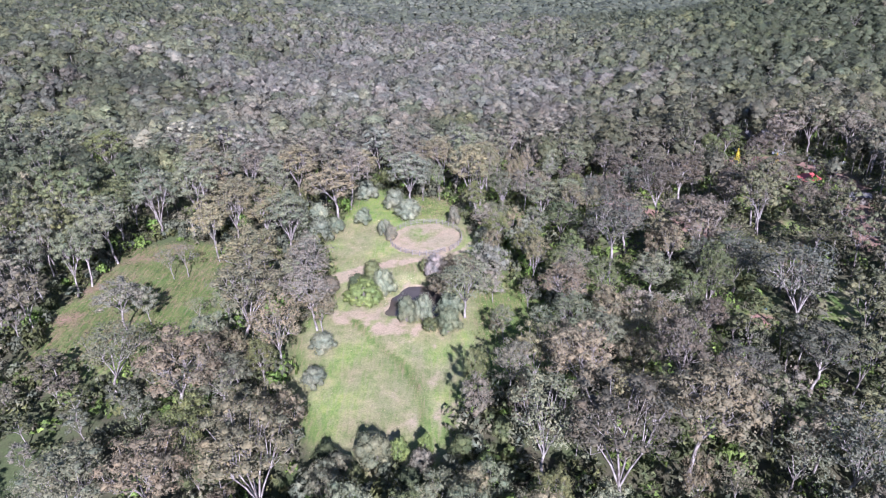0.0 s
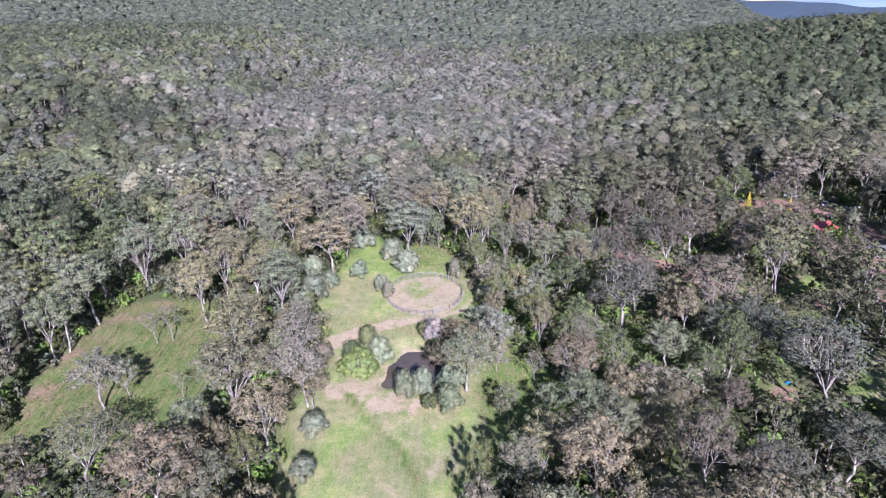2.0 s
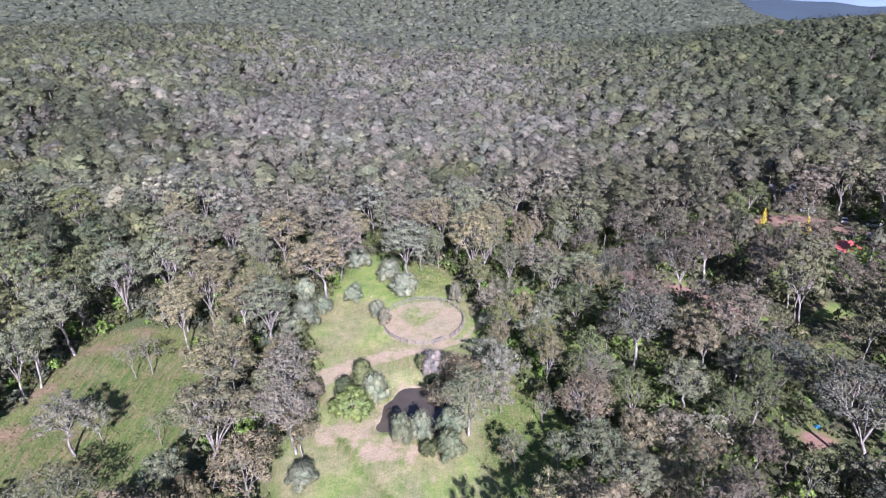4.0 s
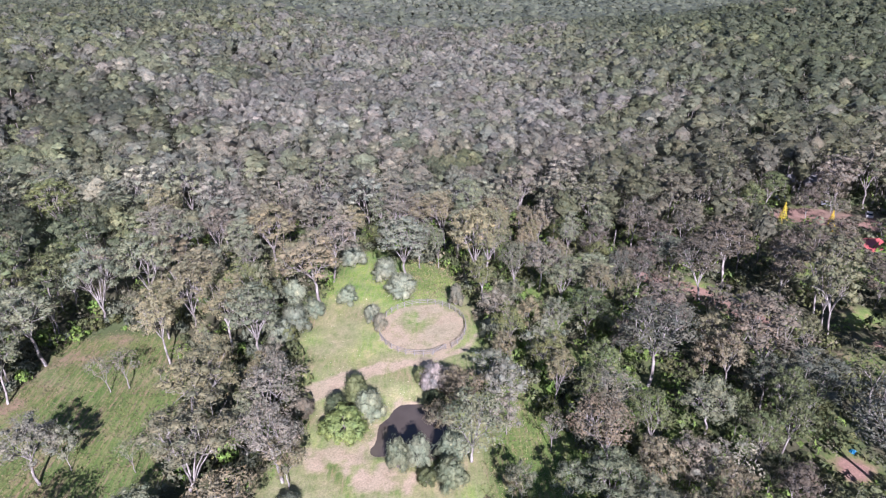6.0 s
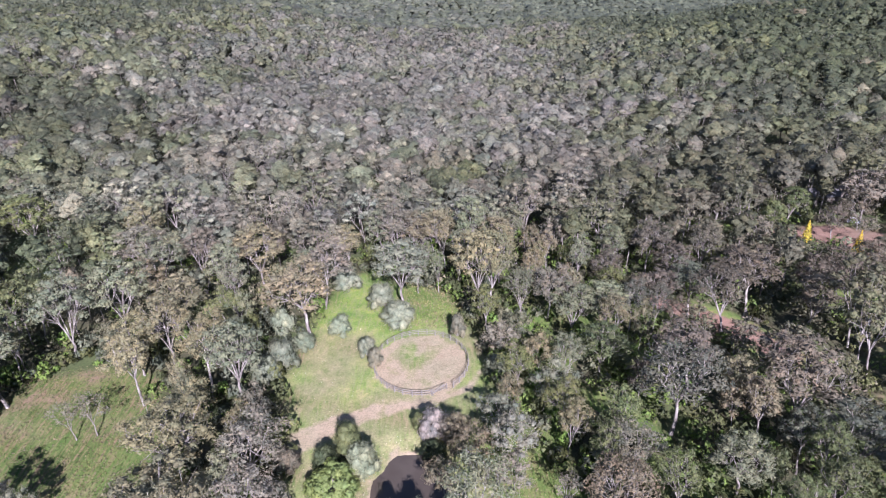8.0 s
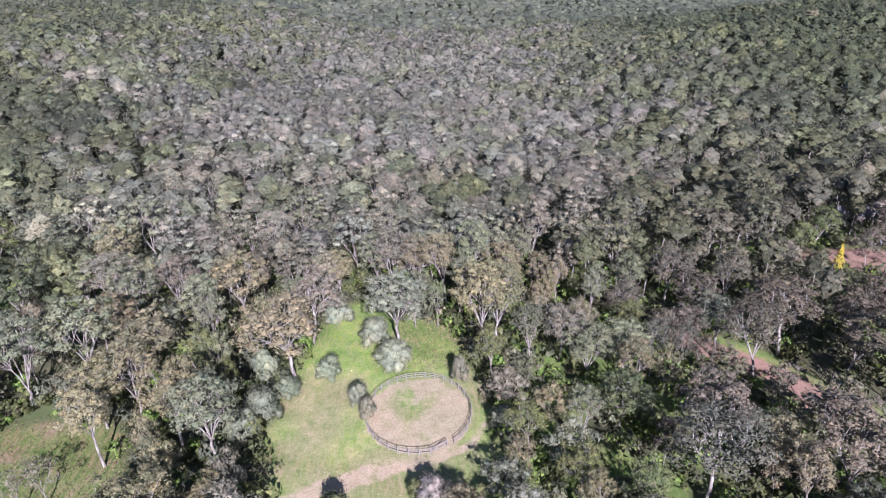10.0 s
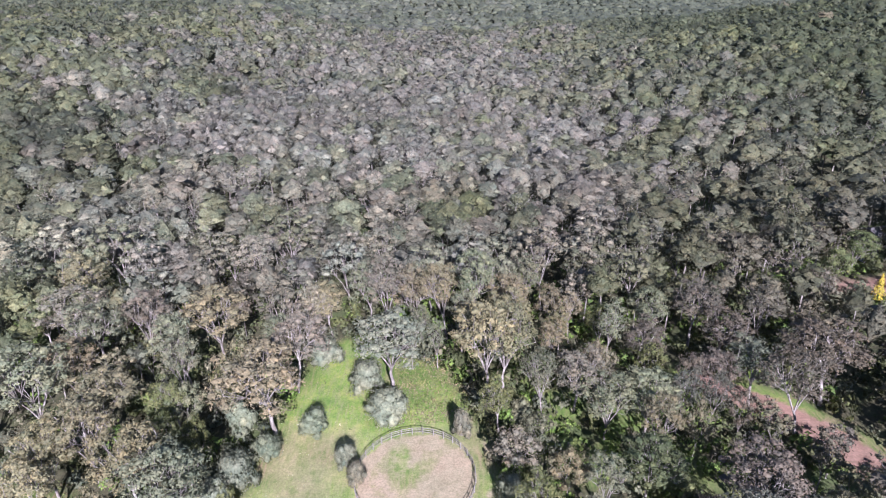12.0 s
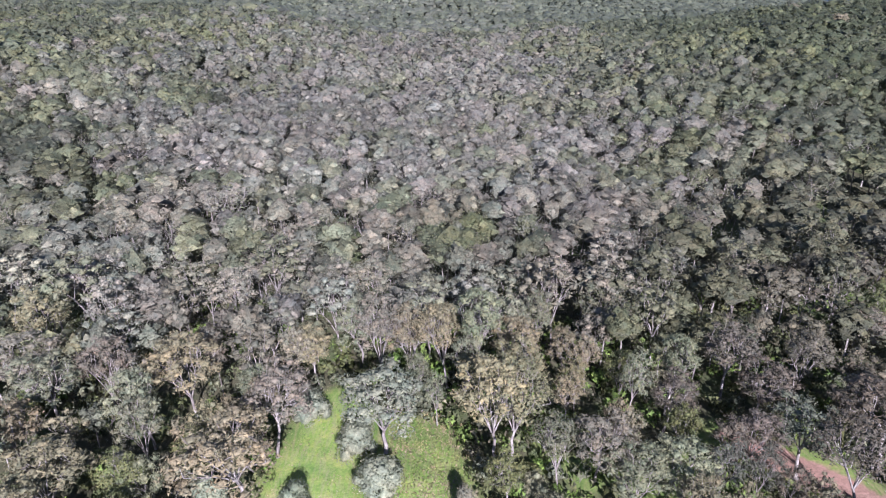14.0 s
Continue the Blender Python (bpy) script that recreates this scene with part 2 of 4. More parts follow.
def open_land(x, y):
    """How far a place lies inside the cleared land, in metres."""
    best = np.maximum(inside(FIELD, x, y), inside(MEADOW, x, y))
    best = np.maximum(best, np.minimum(3 - np.abs(y - 100), 14 - np.abs(x + 66)))
    best = np.maximum(best, 4.2 - along(DRIVE, x, y))
    best = np.maximum(best, np.maximum(spots(LAWNS + STRAW, x, y), spots(EARTH, x, y)))
    return np.maximum(best, 2.6 - along(HOUSE_DRIVE, x, y))


# ---- meshes ----
def fill(mesh, verts, tris, mats=(), index=None):
    verts, tris = np.asarray(verts, dtype=np.float32), np.asarray(tris, dtype=np.int32)
    mesh.vertices.add(len(verts))
    mesh.vertices.foreach_set("co", verts.ravel())
    mesh.loops.add(tris.size)
    mesh.loops.foreach_set("vertex_index", tris.ravel())
    mesh.polygons.add(len(tris))
    mesh.polygons.foreach_set("loop_start", np.arange(0, tris.size, 3, dtype=np.int32))
    for m in mats:
        mesh.materials.append(m)
    if index is not None:
        mesh.polygons.foreach_set("material_index", np.asarray(index, dtype=np.int32))
    mesh.update(calc_edges=True)
    return mesh


def paint(mesh, name, colours):
    a = mesh.color_attributes.new(name, "FLOAT_COLOR", "POINT")
    a.data.foreach_set("color", np.asarray(colours, dtype=np.float32).ravel())


def part(name, bm, mat, parent, label=""):
    me = bpy.data.meshes.new(name)
    bm.to_mesh(me)
    bm.free()
    me.materials.append(mat)
    ob = new(name, me)
    ob.parent = parent
    return tagged(ob, label)


def spaced(lo, hi, step, ends, growth):
    """Even steps from lo to hi, then growing ones out to the ends."""
    mid = list(np.arange(lo, hi + step / 2, step))
    low, high, s = [lo], [mid[-1]], step
    while low[-1] > ends[0]:
        s *= growth
        low.append(low[-1] - s)
    s = step
    while high[-1] < ends[1]:
        s *= growth
        high.append(high[-1] + s)
    return np.array(low[:0:-1] + mid + high[1:])


def build_ground():
    xs, ys = spaced(-84, 76, 1.0, (-4300, 4300), 1.1), spaced(56, 196, 1.0, (-900, 4600), 1.085)
    gx, gy = np.meshgrid(xs, ys)
    x, y = gx.ravel(), gy.ravel()
    z = land(x, y)
    w = len(xs)
    i = (np.arange(len(ys) - 1)[:, None] * w + np.arange(w - 1)[None, :]).ravel()
    tris = np.concatenate([np.stack([i, i + 1, i + w + 1], 1), np.stack([i, i + w + 1, i + w], 1)])
    me = fill(bpy.data.meshes.new("ground"), np.stack([x, y, z], 1), tris, [GROUND])
    me.polygons.foreach_set("use_smooth", np.ones(len(tris), dtype=bool))
    yard = yard_reach(x, y)
    ditch = smooth((1.1 - along([(-18.5, 113), (-14.2, 105.5), (-8.5, 99), (-5, 91), (-3.5, 82)], x, y)) / 0.9)
    ruts = smooth((0.9 - np.abs(along([(2, 70), (3.5, 80), (2.5, 90), (-4, 104)], x, y) - 1.4)) / 0.7)
    patchy = 0.22 * waves(x, y, 7, 61) + 0.12 * waves(x, y, 3.5, 62)
    bare = (0.92 - 0.5 * bell((x + 5.5) / 3.8) * bell((y - 152) / 8) - 0.3 * bell((x + 9) / 3) * bell((y - 157) / 3)) * smooth((1.05 - yard) / 0.1)
    bare = np.maximum(bare, 0.8 * smooth((3.9 - 0.07 * (x + 26) - along(TRACK, x, y)) / 2.2))
    bare = np.maximum(bare, (0.72 + 0.2 * waves(x, y, 5, 71)) * smooth((inside(BARE, x, y) + 1.4) / 2.8))
    bare = np.maximum(bare, 0.8 * smooth((1.1 + 0.1 * waves(x, y, 9, 87) - pond_reach(x, y)) / 0.12))
    bare = np.maximum(bare, 0.35 * bell((x + 4) / 5) * bell((y - 83) / 9))
    bare = np.maximum(bare, 0.42 * smooth((2.4 - along([(-14, 110), (-6.5, 104), (-2.5, 95), (-1, 84), (-2, 76)], x, y)) / 2.2))
    bare = np.maximum(bare, 0.3 * ruts)
    straw = smooth((spots(STRAW, x, y) + 2) / 3)
    bare = np.maximum(bare, 0.42 * straw)
    bare = np.clip(bare + patchy * (bare > 0.05) - 0.8 * ditch, 0, 1)
    lush = np.clip(0.22 + 0.4 * waves(x, y, 22, 8) + 0.3 * waves(x, y, 7, 9), 0, 0.75) + 0.9 * smooth((y - 160) / 8) + 0.3 * ditch + 0.6 * smooth((x - 6) / 4) * (y < 140)
    lush = lush * (1 - 0.8 * bell((x + 7) / 8) * bell((y - 132) / 6))
    red = np.maximum(smooth((4.2 - along(DRIVE, x, y)) / 2.2), 0.85 * smooth((9.0 - along(HOUSE_DRIVE, x, y)) / 5))
    red = np.maximum(red, 0.9 * smooth((spots(EARTH, x, y) + 2) / 4))
    lush = np.maximum(lush, 0.9 * smooth((spots(LAWNS, x, y) + 2) / 3))
    dust_or_hotspot = smooth((x - 42) / 18) * smooth((y - 70) / 40) * (1 - smooth((y - 205) / 20))
    red = np.maximum(red, smooth((10 - along([(-80, 112), (-79, 138), (-70, 150)], x, y)) / 9) * (0.46 + 0.16 * waves(x, y, 8, 66)))
    red = np.maximum(red, dust_or_hotspot * (1 - 0.8 * straw) * (0.35 + 0.2 * waves(x, y, 17, 83)))
    wild = (1 - smooth((open_land(x, y) + 3.0) / 3.5))
    fern = smooth((x - 4) / 10) * (1 - smooth((x - 36) / 12)) * smooth((y - 92) / 12) * (1 - smooth((y - 172) / 14)) * smooth(0.55 + 0.7 * waves(x, y, 12, 88))
    wild = wild * (1 - 0.85 * fern)
    lush = np.maximum(lush, fern)
    paint(me, "cover", np.stack([bare, np.clip(lush, 0, 1), red, wild], 1))
    rough = np.maximum(smooth((inside(MEADOW, x, y) + 8) / 6), 0.95 * smooth((x - 5) / 4) * (y < 142))
    rough = np.maximum(rough, 0.6 * smooth((-0.7 * x + y - 166) / 12) * (x > -14))
    edge = np.maximum(inside(FIELD, x, y), inside(MEADOW, x, y))
    rough = np.clip(np.maximum(rough, 0.6 * smooth((3.5 - edge) / 4)) + 0.3 * waves(x, y, 12, 65) + 0.9 * ditch, 0, 1)
    paint(me, "rough", np.stack([rough, rough, rough, np.ones_like(rough)], 1))
    return tagged(new("ground", me), "grassy cleared valley floor and leaf-littered forest hills", "ground", kind="structure")


build_ground()


def build_water():
    a = np.linspace(0, 2 * np.pi, 72, endpoint=False)
    out = 1.3
    ring = [(POND_X + out * POND_RX * math.cos(v), POND_Y + out * POND_RY * math.sin(v), POND_LEVEL) for v in a]
    bm = bmesh.new()
    bm.faces.new([bm.verts.new(p) for p in ring])
    me = bpy.data.meshes.new("pond_water")
    bm.to_mesh(me)
    bm.free()
    me.materials.append(WATER)
    tagged(new("pond_water", me), "still muddy brown water of a small farm dam", "water", kind="structure")


build_water()

# ---- trees ----
TONES = {
    "grey": (0.133, 0.141, 0.089), "tan": (0.162, 0.148, 0.085), "brown": (0.15, 0.131, 0.083), "pink": (0.158, 0.145, 0.108),
    "olive": (0.112, 0.122, 0.048), "green": (0.088, 0.103, 0.044), "dark": (0.06, 0.072, 0.035), "pale": (0.178, 0.162, 0.129),
    "bush": (0.14, 0.154, 0.107), "silver": (0.150, 0.155, 0.114), "lime": (0.135, 0.172, 0.055), "yellow": (0.36, 0.27, 0.03), "umber": (0.096, 0.084, 0.062), "slate": (0.08, 0.084, 0.062), "dead": (0.238, 0.212, 0.196), "twig": (0.255, 0.225, 0.212),
}


def balls():
    """Unit balls of eight and twenty facets."""
    out = {}
    for key, facets in (("coarse", 8), ("plain", 20)):
        bm = bmesh.new()
        if facets == 8:
            ring = [bm.verts.new(p) for p in ((1, 0, 0), (0, 1, 0), (-1, 0, 0), (0, -1, 0))]
            top, low = bm.verts.new((0, 0, 1)), bm.verts.new((0, 0, -1))
            for k in range(4):
                bm.faces.new((ring[k], ring[(k + 1) % 4], top))
                bm.faces.new((ring[(k + 1) % 4], ring[k], low))
        else:
            bmesh.ops.create_icosphere(bm, subdivisions=1, radius=1.0)
        bm.verts.index_update()
        out[key] = np.array([v.co[:] for v in bm.verts]), np.array([[v.index for v in f.verts] for f in bm.faces])
        bm.free()
    return out


BALLS = balls()


class Shape:
    """Triangles gathered for one mesh."""

    def __init__(self):
        self.verts, self.tris, self.count = [], [], 0

    def add(self, verts, tris):
        verts = np.asarray(verts, dtype=float)
        self.verts.append(verts)
        self.tris.append(np.asarray(tris, dtype=int) + self.count)
        self.count += len(verts)

    def tube(self, points, radii, sides):
        points = np.asarray(points, dtype=float)
        ways = np.gradient(points, axis=0)
        rows = []
        for p, d, r in zip(points, ways, radii):
            d = d / (np.linalg.norm(d) + 1e-9)
            u = np.cross(d, (0.31, 0.95, 0.05))
            u /= np.linalg.norm(u) + 1e-9
            v = np.cross(d, u)
            a = np.arange(sides) * 2 * np.pi / sides
            rows.append(p + r * (np.cos(a)[:, None] * u + np.sin(a)[:, None] * v))
        tris = []
        for k in range(len(points) - 1):
            for s in range(sides):
                q, n = k * sides + s, k * sides + (s + 1) % sides
                tris += [(q, n, n + sides), (q, n + sides, q + sides)]
        self.add(np.concatenate(rows), tris)

    def leaves(self, centres, outward, size, rng, order=1.1):
        n = len(centres)
        nrm = outward * order + rng.normal(size=(n, 3)) * (0.5 if size < 0.4 else 0.4)
        nrm /= np.linalg.norm(nrm, axis=1)[:, None] + 1e-9
        u = np.cross(nrm, rng.normal(size=(n, 3)))
        u /= np.linalg.norm(u, axis=1)[:, None] + 1e-9
        v = np.cross(nrm, u)
        s = (size * rng.uniform(0.6, 1.4, n))[:, None]
        slim = 0.4 if size < 0.5 else 0.6
        verts = np.stack([centres + 1.1 * u * s, centres - 0.55 * s * u + slim * s * v, centres - 0.55 * s * u - slim * s * v], 1).reshape(-1, 3)
        self.add(verts, np.arange(3 * n).reshape(-1, 3))

    def lump(self, centre, size, rng):
        """A dense knot of foliage: an uneven twenty-sided ball."""
        t = 1.618
        v = np.array([(-1, t, 0), (1, t, 0), (-1, -t, 0), (1, -t, 0), (0, -1, t), (0, 1, t), (0, -1, -t), (0, 1, -t), (t, 0, -1), (t, 0, 1), (-t, 0, -1), (-t, 0, 1)]) / 1.902
        f = [(0, 11, 5), (0, 5, 1), (0, 1, 7), (0, 7, 10), (0, 10, 11), (1, 5, 9), (5, 11, 4), (11, 10, 2), (10, 7, 6), (7, 1, 8), (3, 9, 4), (3, 4, 2), (3, 2, 6), (3, 6, 8), (3, 8, 9), (4, 9, 5), (2, 4, 11), (6, 2, 10), (8, 6, 7), (9, 8, 1)]
        a = rng.uniform(0, 6.283)
        turn = np.array([(math.cos(a), -math.sin(a), 0), (math.sin(a), math.cos(a), 0), (0, 0, 1)])
        self.add(centre + (v @ turn.T) * rng.uniform(0.5, 1.3, (12, 1)) * size, f)

    def arrays(self):
        if not self.verts:
            return np.zeros((0, 3)), np.zeros((0, 3), dtype=int)
        return np.concatenate(self.verts), np.concatenate(self.tris)


def clump(rng, n, dome=False):
    """n places in a unit ball, thicker near its skin and its upper side, and the ways out of it."""
    d = rng.normal(size=(n, 3))
    d[:, 2] = np.abs(d[:, 2]) - 0.12 if dome else d[:, 2] * 0.9 + 0.25
    d /= np.linalg.norm(d, axis=1)[:, None]
    return d * (rng.uniform(0, 1, n) ** 0.27)[:, None], d


def gum_shape(seed, height, reach, clumps, leaves, leaf, sides=5, twigs=True, squat=1.0, knots=0.0, spread=1.46):
    """A gum tree: pale forked trunk, spreading limbs, and a crown of loose clumps."""
    rng = np.random.RandomState(seed)
    wood, crown = Shape(), Shape()
    lean = rng.uniform(-0.09, 0.09, 2) * height
    fork_z = height * rng.uniform(0.2, 0.4)
    fork = np.array([lean[0] * 0.5, lean[1] * 0.5, fork_z])
    base_r = 0.0125 * height
    wob = rng.uniform(-0.012, 0.012, (2, 2)) * height
    if sides > 3:
        pts = [(0, 0, -0.6), (0, 0, 0.25), (fork[0] * 0.3 + wob[0, 0], fork[1] * 0.3 + wob[0, 1], fork_z * 0.4), (fork[0] * 0.7 + wob[1, 0], fork[1] * 0.7 + wob[1, 1], fork_z * 0.75), fork]
        wood.tube(pts, [base_r * 1.5, base_r * 1.1, base_r * 0.9, base_r * 0.8, base_r * 0.72], sides)
    else:
        wood.tube([(0, 0, -0.6), fork], [base_r * 1.2, base_r * 0.8], 3)
    mid = np.array([lean[0], lean[1], height * 0.655])
    half = np.array([reach * 0.94, reach * 0.94, height * 0.35 * squat])
    centres, sizes = [], []
    golden = rng.uniform(0, 6.28)
    for k in range(clumps):
        up = 1 - spread * (k + 0.5) / clumps
        a = golden + 2.39996 * k + rng.uniform(-0.35, 0.35)
        s = math.sqrt(max(0.0, 1 - up * up))
        out = rng.uniform(0.58, 0.9) if rng.uniform() < 0.8 else rng.uniform(0.3, 0.6)
        centres.append(mid + half * np.array([math.cos(a) * s, math.sin(a) * s, up]) * out)
        sizes.append(reach * rng.uniform(0.22, 0.37) * (12.0 / clumps) ** 0.32)
    centres, sizes = np.array(centres), np.array(sizes)
    if sides > 3:
        limbs = 6 if clumps > 24 else 5
        order = np.argsort(np.arctan2(centres[:, 1] - mid[1], centres[:, 0] - mid[0]))
        for group in np.array_split(order, limbs):
            goal = centres[group].mean(axis=0)
            node_at = fork + (goal - fork) * rng.uniform(0.5, 0.65) + np.array([0, 0, -0.02 * height])
            bend = fork + (node_at - fork) * 0.5 + np.array([0, 0, rng.uniform(-0.01, 0.04) * height])
            wood.tube([fork - (0, 0, 0.3), bend, node_at], [base_r * 0.5, base_r * 0.38, base_r * 0.28], 4)
            for k in group if (twigs or knots) else ():
                tip = centres[k] + rng.normal(size=3) * 0.15 * sizes[k]
                half_way = node_at + (tip - node_at) * 0.55 + rng.normal(size=3) * 0.03 * height * np.array([1, 1, 0.6])
                wood.tube([node_at, half_way, tip], [base_r * 0.21, base_r * 0.15, base_r * 0.06], 4)
                if twigs:
                    for _ in range(1):
                        end = tip + rng.normal(size=3) * sizes[k] * np.array([0.7, 0.7, 0.5])
                        wood.tube([half_way, end], [base_r * 0.09, base_r * 0.03], 3)
    share = sizes ** 2
    share = np.maximum(1, np.round(leaves * share / share.sum())).astype(int)
    for c, s, n in zip(centres, sizes, share):
        p, d = clump(rng, n, sides < 4)
        out = (c - mid) / half
        d = d * 0.75 + (out / (np.linalg.norm(out) + 1e-9) + np.array([0, 0, 0.2])) * (0.35 if sides > 3 else 0.6)
        if knots:
            crown.lump(c, s * knots * np.array([1.0, 1.0, 0.78 if clumps > 1 else 1.9]), rng)
        crown.leaves(c + p * s * np.array([1.08, 1.08, 0.72 if sides > 3 else 1.15]), d, leaf, rng)
    return wood.arrays(), crown.arrays()


def canopy_shape(seed, height, reach, clumps, heart, facets, leaves, leaf, trunk=True):
    """A gum of the closed forest: a lobed dome of foliage with billows round it and loose leaves all over."""
    rng = np.random.RandomState(seed)
    wood, crown, ways = Shape(), Shape(), []
    lean = rng.uniform(-0.05, 0.05, 2) * height
    mid = np.array([lean[0], lean[1], height * rng.uniform(0.54, 0.62)])
    half = np.array([reach * rng.uniform(0.86, 1.04), reach * rng.uniform(0.86, 1.04), height * rng.uniform(0.32, 0.4)])
    if trunk:
        wood.tube([(0, 0, -0.6), (lean[0] * 0.4, lean[1] * 0.4, height * 0.35), mid], [0.011 * height, 0.009 * height, 0.006 * height], 3)
    start = rng.uniform(0, 6.28)
    lobes = [(mid, half * 0.8, np.array([0, 0, 0.3]), heart)]
    for k in range(clumps):
        up = 0.88 - 1.2 * (k + 0.5) / clumps + rng.uniform(-0.15, 0.15)
        a = start + 2.39996 * k + rng.uniform(-0.4, 0.4)
        r = math.sqrt(max(0.0, 1 - up * up))
        out = np.array([math.cos(a) * r, math.sin(a) * r, up])
        s = reach * rng.uniform(0.3, 0.46) * (7.0 / clumps) ** 0.45 * np.array([1.0, 1.0, rng.uniform(0.75, 1.0)])
        lobes.append((mid + half * out * rng.uniform(0.4, 0.6), s, 0.7 * out, facets))
    area = np.array([s[0] * s[2] for _, s, _, _ in lobes])
    for (c, s, out, kind), n in zip(lobes, np.maximum(1, leaves * area / area.sum()).astype(int)):
        ball, tris = BALLS[kind]
        bumps = rng.uniform(0.5, 0.86, (len(ball), 1)) if leaves > 20 else rng.uniform(0.85, 1.1, (len(ball), 1))
        crown.add(c + ball * bumps * s, tris)
        ways.append(ball * 0.32 + out + (0, 0, 0.34) + rng.normal(size=ball.shape) * 0.3)
        d = rng.normal(size=(n, 3))
        d[:, 2] = d[:, 2] * 0.8 + 0.35
        d /= np.linalg.norm(d, axis=1)[:, None]
        crown.leaves(c + d * rng.uniform(0.62, 1.36, n)[:, None] * s, d, leaf, rng, 0.9)
        ways.append(np.repeat(d * 0.36 + out + (0, 0, 0.34) + rng.normal(size=(n, 3)) * 0.26, 3, axis=0))
    ways = np.concatenate(ways)
    return wood.arrays(), (*crown.arrays(), ways / (np.linalg.norm(ways, axis=1)[:, None] + 1e-9))


def bush_shape(seed, height, reach, clumps, leaves, leaf, stems=True, spray=(0.22, 0.42)):
    """A rounded shrub that is leafy down to the ground."""
    rng = np.random.RandomState(seed)
    wood, crown = Shape(), Shape()
    share = max(1, leaves // clumps)
    squash = rng.uniform(0.85, 1.15)
    for k in range(clumps):
        up = 0.06 + 0.9 * (k + 0.5) / clumps
        a = 2.39996 * k + rng.uniform(-0.3, 0.3)
        out = math.sqrt(max(0.0, 1 - up * up)) * rng.uniform(0.4, 0.86)
        c = np.array([math.cos(a) * out * reach * squash, math.sin(a) * out * reach / squash, height * (0.1 + up * rng.uniform(0.5, 0.72))])
        s = rng.uniform(*spray)
        p, d = clump(rng, share)
        d = d * 0.7 + np.array([math.cos(a) * out, math.sin(a) * out, up * 0.8]) * 0.8
        p = c + p * s * np.array([reach, reach, height * 0.6])
        p[:, 2] = np.abs(p[:, 2]) + 0.03
        if stems:
            crown.lump(c, s * 0.7 * np.array([reach, reach, height * 0.55]), rng)
        crown.leaves(p, d, leaf, rng)
        if stems and k % 2 == 0:
            wood.tube([(c[0] * 0.08, c[1] * 0.08, -0.2), (c[0] * 0.4, c[1] * 0.4, c[2] * 0.55), tuple(c)], [0.05 + 0.012 * height, 0.05, 0.02], 4)
    return wood.arrays(), crown.arrays()


def cone_shape(seed, height, reach, leaves, leaf):
    """A narrow conifer."""
    rng = np.random.RandomState(seed)
    wood, crown = Shape(), Shape()
    wood.tube([(0, 0, -0.3), (0, 0, height * 0.9)], [0.12, 0.03], 5)
    up = 1 - np.sqrt(rng.uniform(0, 1, leaves))
    a = rng.uniform(0, 6.283, leaves)
    r = reach * np.minimum(1, (1 - up) * 1.25) * rng.uniform(0.55, 1.05, leaves) * (1 + 0.18 * np.sin(a * 3 + up * 9))
    p = np.stack([np.cos(a) * r, np.sin(a) * r, 0.1 + up * height * 0.97], 1)
    d = np.stack([np.cos(a), np.sin(a), np.full(leaves, 0.7)], 1)
    crown.leaves(p, d, leaf, rng)
    return wood.arrays(), crown.arrays()


def soft_normals(wood, leaf, h0, r0, share):
    """Normals that let a crown shade as one rounded mass."""
    out = []
    for verts, tris in (wood, leaf):
        if not len(verts):
            out.append(np.zeros((0, 3)))
            continue
        flat = np.cross(verts[tris[:, 1]] - verts[tris[:, 0]], verts[tris[:, 2]] - verts[tris[:, 0]])
        flat /= np.linalg.norm(flat, axis=1)[:, None] + 1e-9
        n = np.zeros_like(verts)
        for k in range(3):
            np.add.at(n, tris[:, k], flat)
        out.append(n / (np.linalg.norm(n, axis=1)[:, None] + 1e-9))
    dome = (leaf[0] - np.array((0, 0, 0.5 * h0))) / np.array((r0, r0, 0.5 * h0))
    dome /= np.linalg.norm(dome, axis=1)[:, None] + 1e-9
    out[1] = out[1] * (1 - share) + dome * share
    return np.concatenate(out)


def bend_normals(me, normals):
    a = me.attributes.new("custom_normal", "FLOAT_VECTOR", "POINT")
    a.data.foreach_set("vector", np.asarray(normals, dtype=np.float32).ravel())


def plain_mesh(name, arrays, mat, h0=0.0, r0=0.0, share=0.0):
    me = fill(bpy.data.meshes.new(name), *arrays, [mat])
    if len(me.polygons):
        me.polygons.foreach_set("use_smooth", np.ones(len(me.polygons), dtype=bool))
    if share:
        m = soft_normals(arrays, arrays, h0, r0, share)[len(arrays[0]):]
        bend_normals(me, m / (np.linalg.norm(m, axis=1)[:, None] + 1e-9))
    return me


GUM_H, GUM_R, BUSH_H, BUSH_R = 20.0, 5.5, 5.0, 3.2
KINDS = {}
for k in range(3):
    KINDS["low", k] = gum_shape(160 + k, 10.0, 4.6, 22, 2200, 0.2, knots=0.52, squat=1.12, spread=1.75)
for k in range(6):
    KINDS["gum", k] = gum_shape(100 + k, GUM_H, GUM_R, 38 + 3 * (k % 3), 3000, 0.243, knots=0.52)
for k in range(3):
    KINDS["sparse", k] = gum_shape(130 + k, GUM_H, GUM_R, 36, 2300, 0.28)
for k in range(2):
    KINDS["dead", k] = gum_shape(150 + k, GUM_H, GUM_R, 26, 90, 0.2)
for k in range(4):
    KINDS["bush", k] = bush_shape(170 + k, BUSH_H, BUSH_R, 26, 4400, 0.155)
for k in range(2):
    KINDS["spray", k] = bush_shape(176 + k, BUSH_H, BUSH_R, 60, 4200, 0.17, spray=(0.13, 0.24))
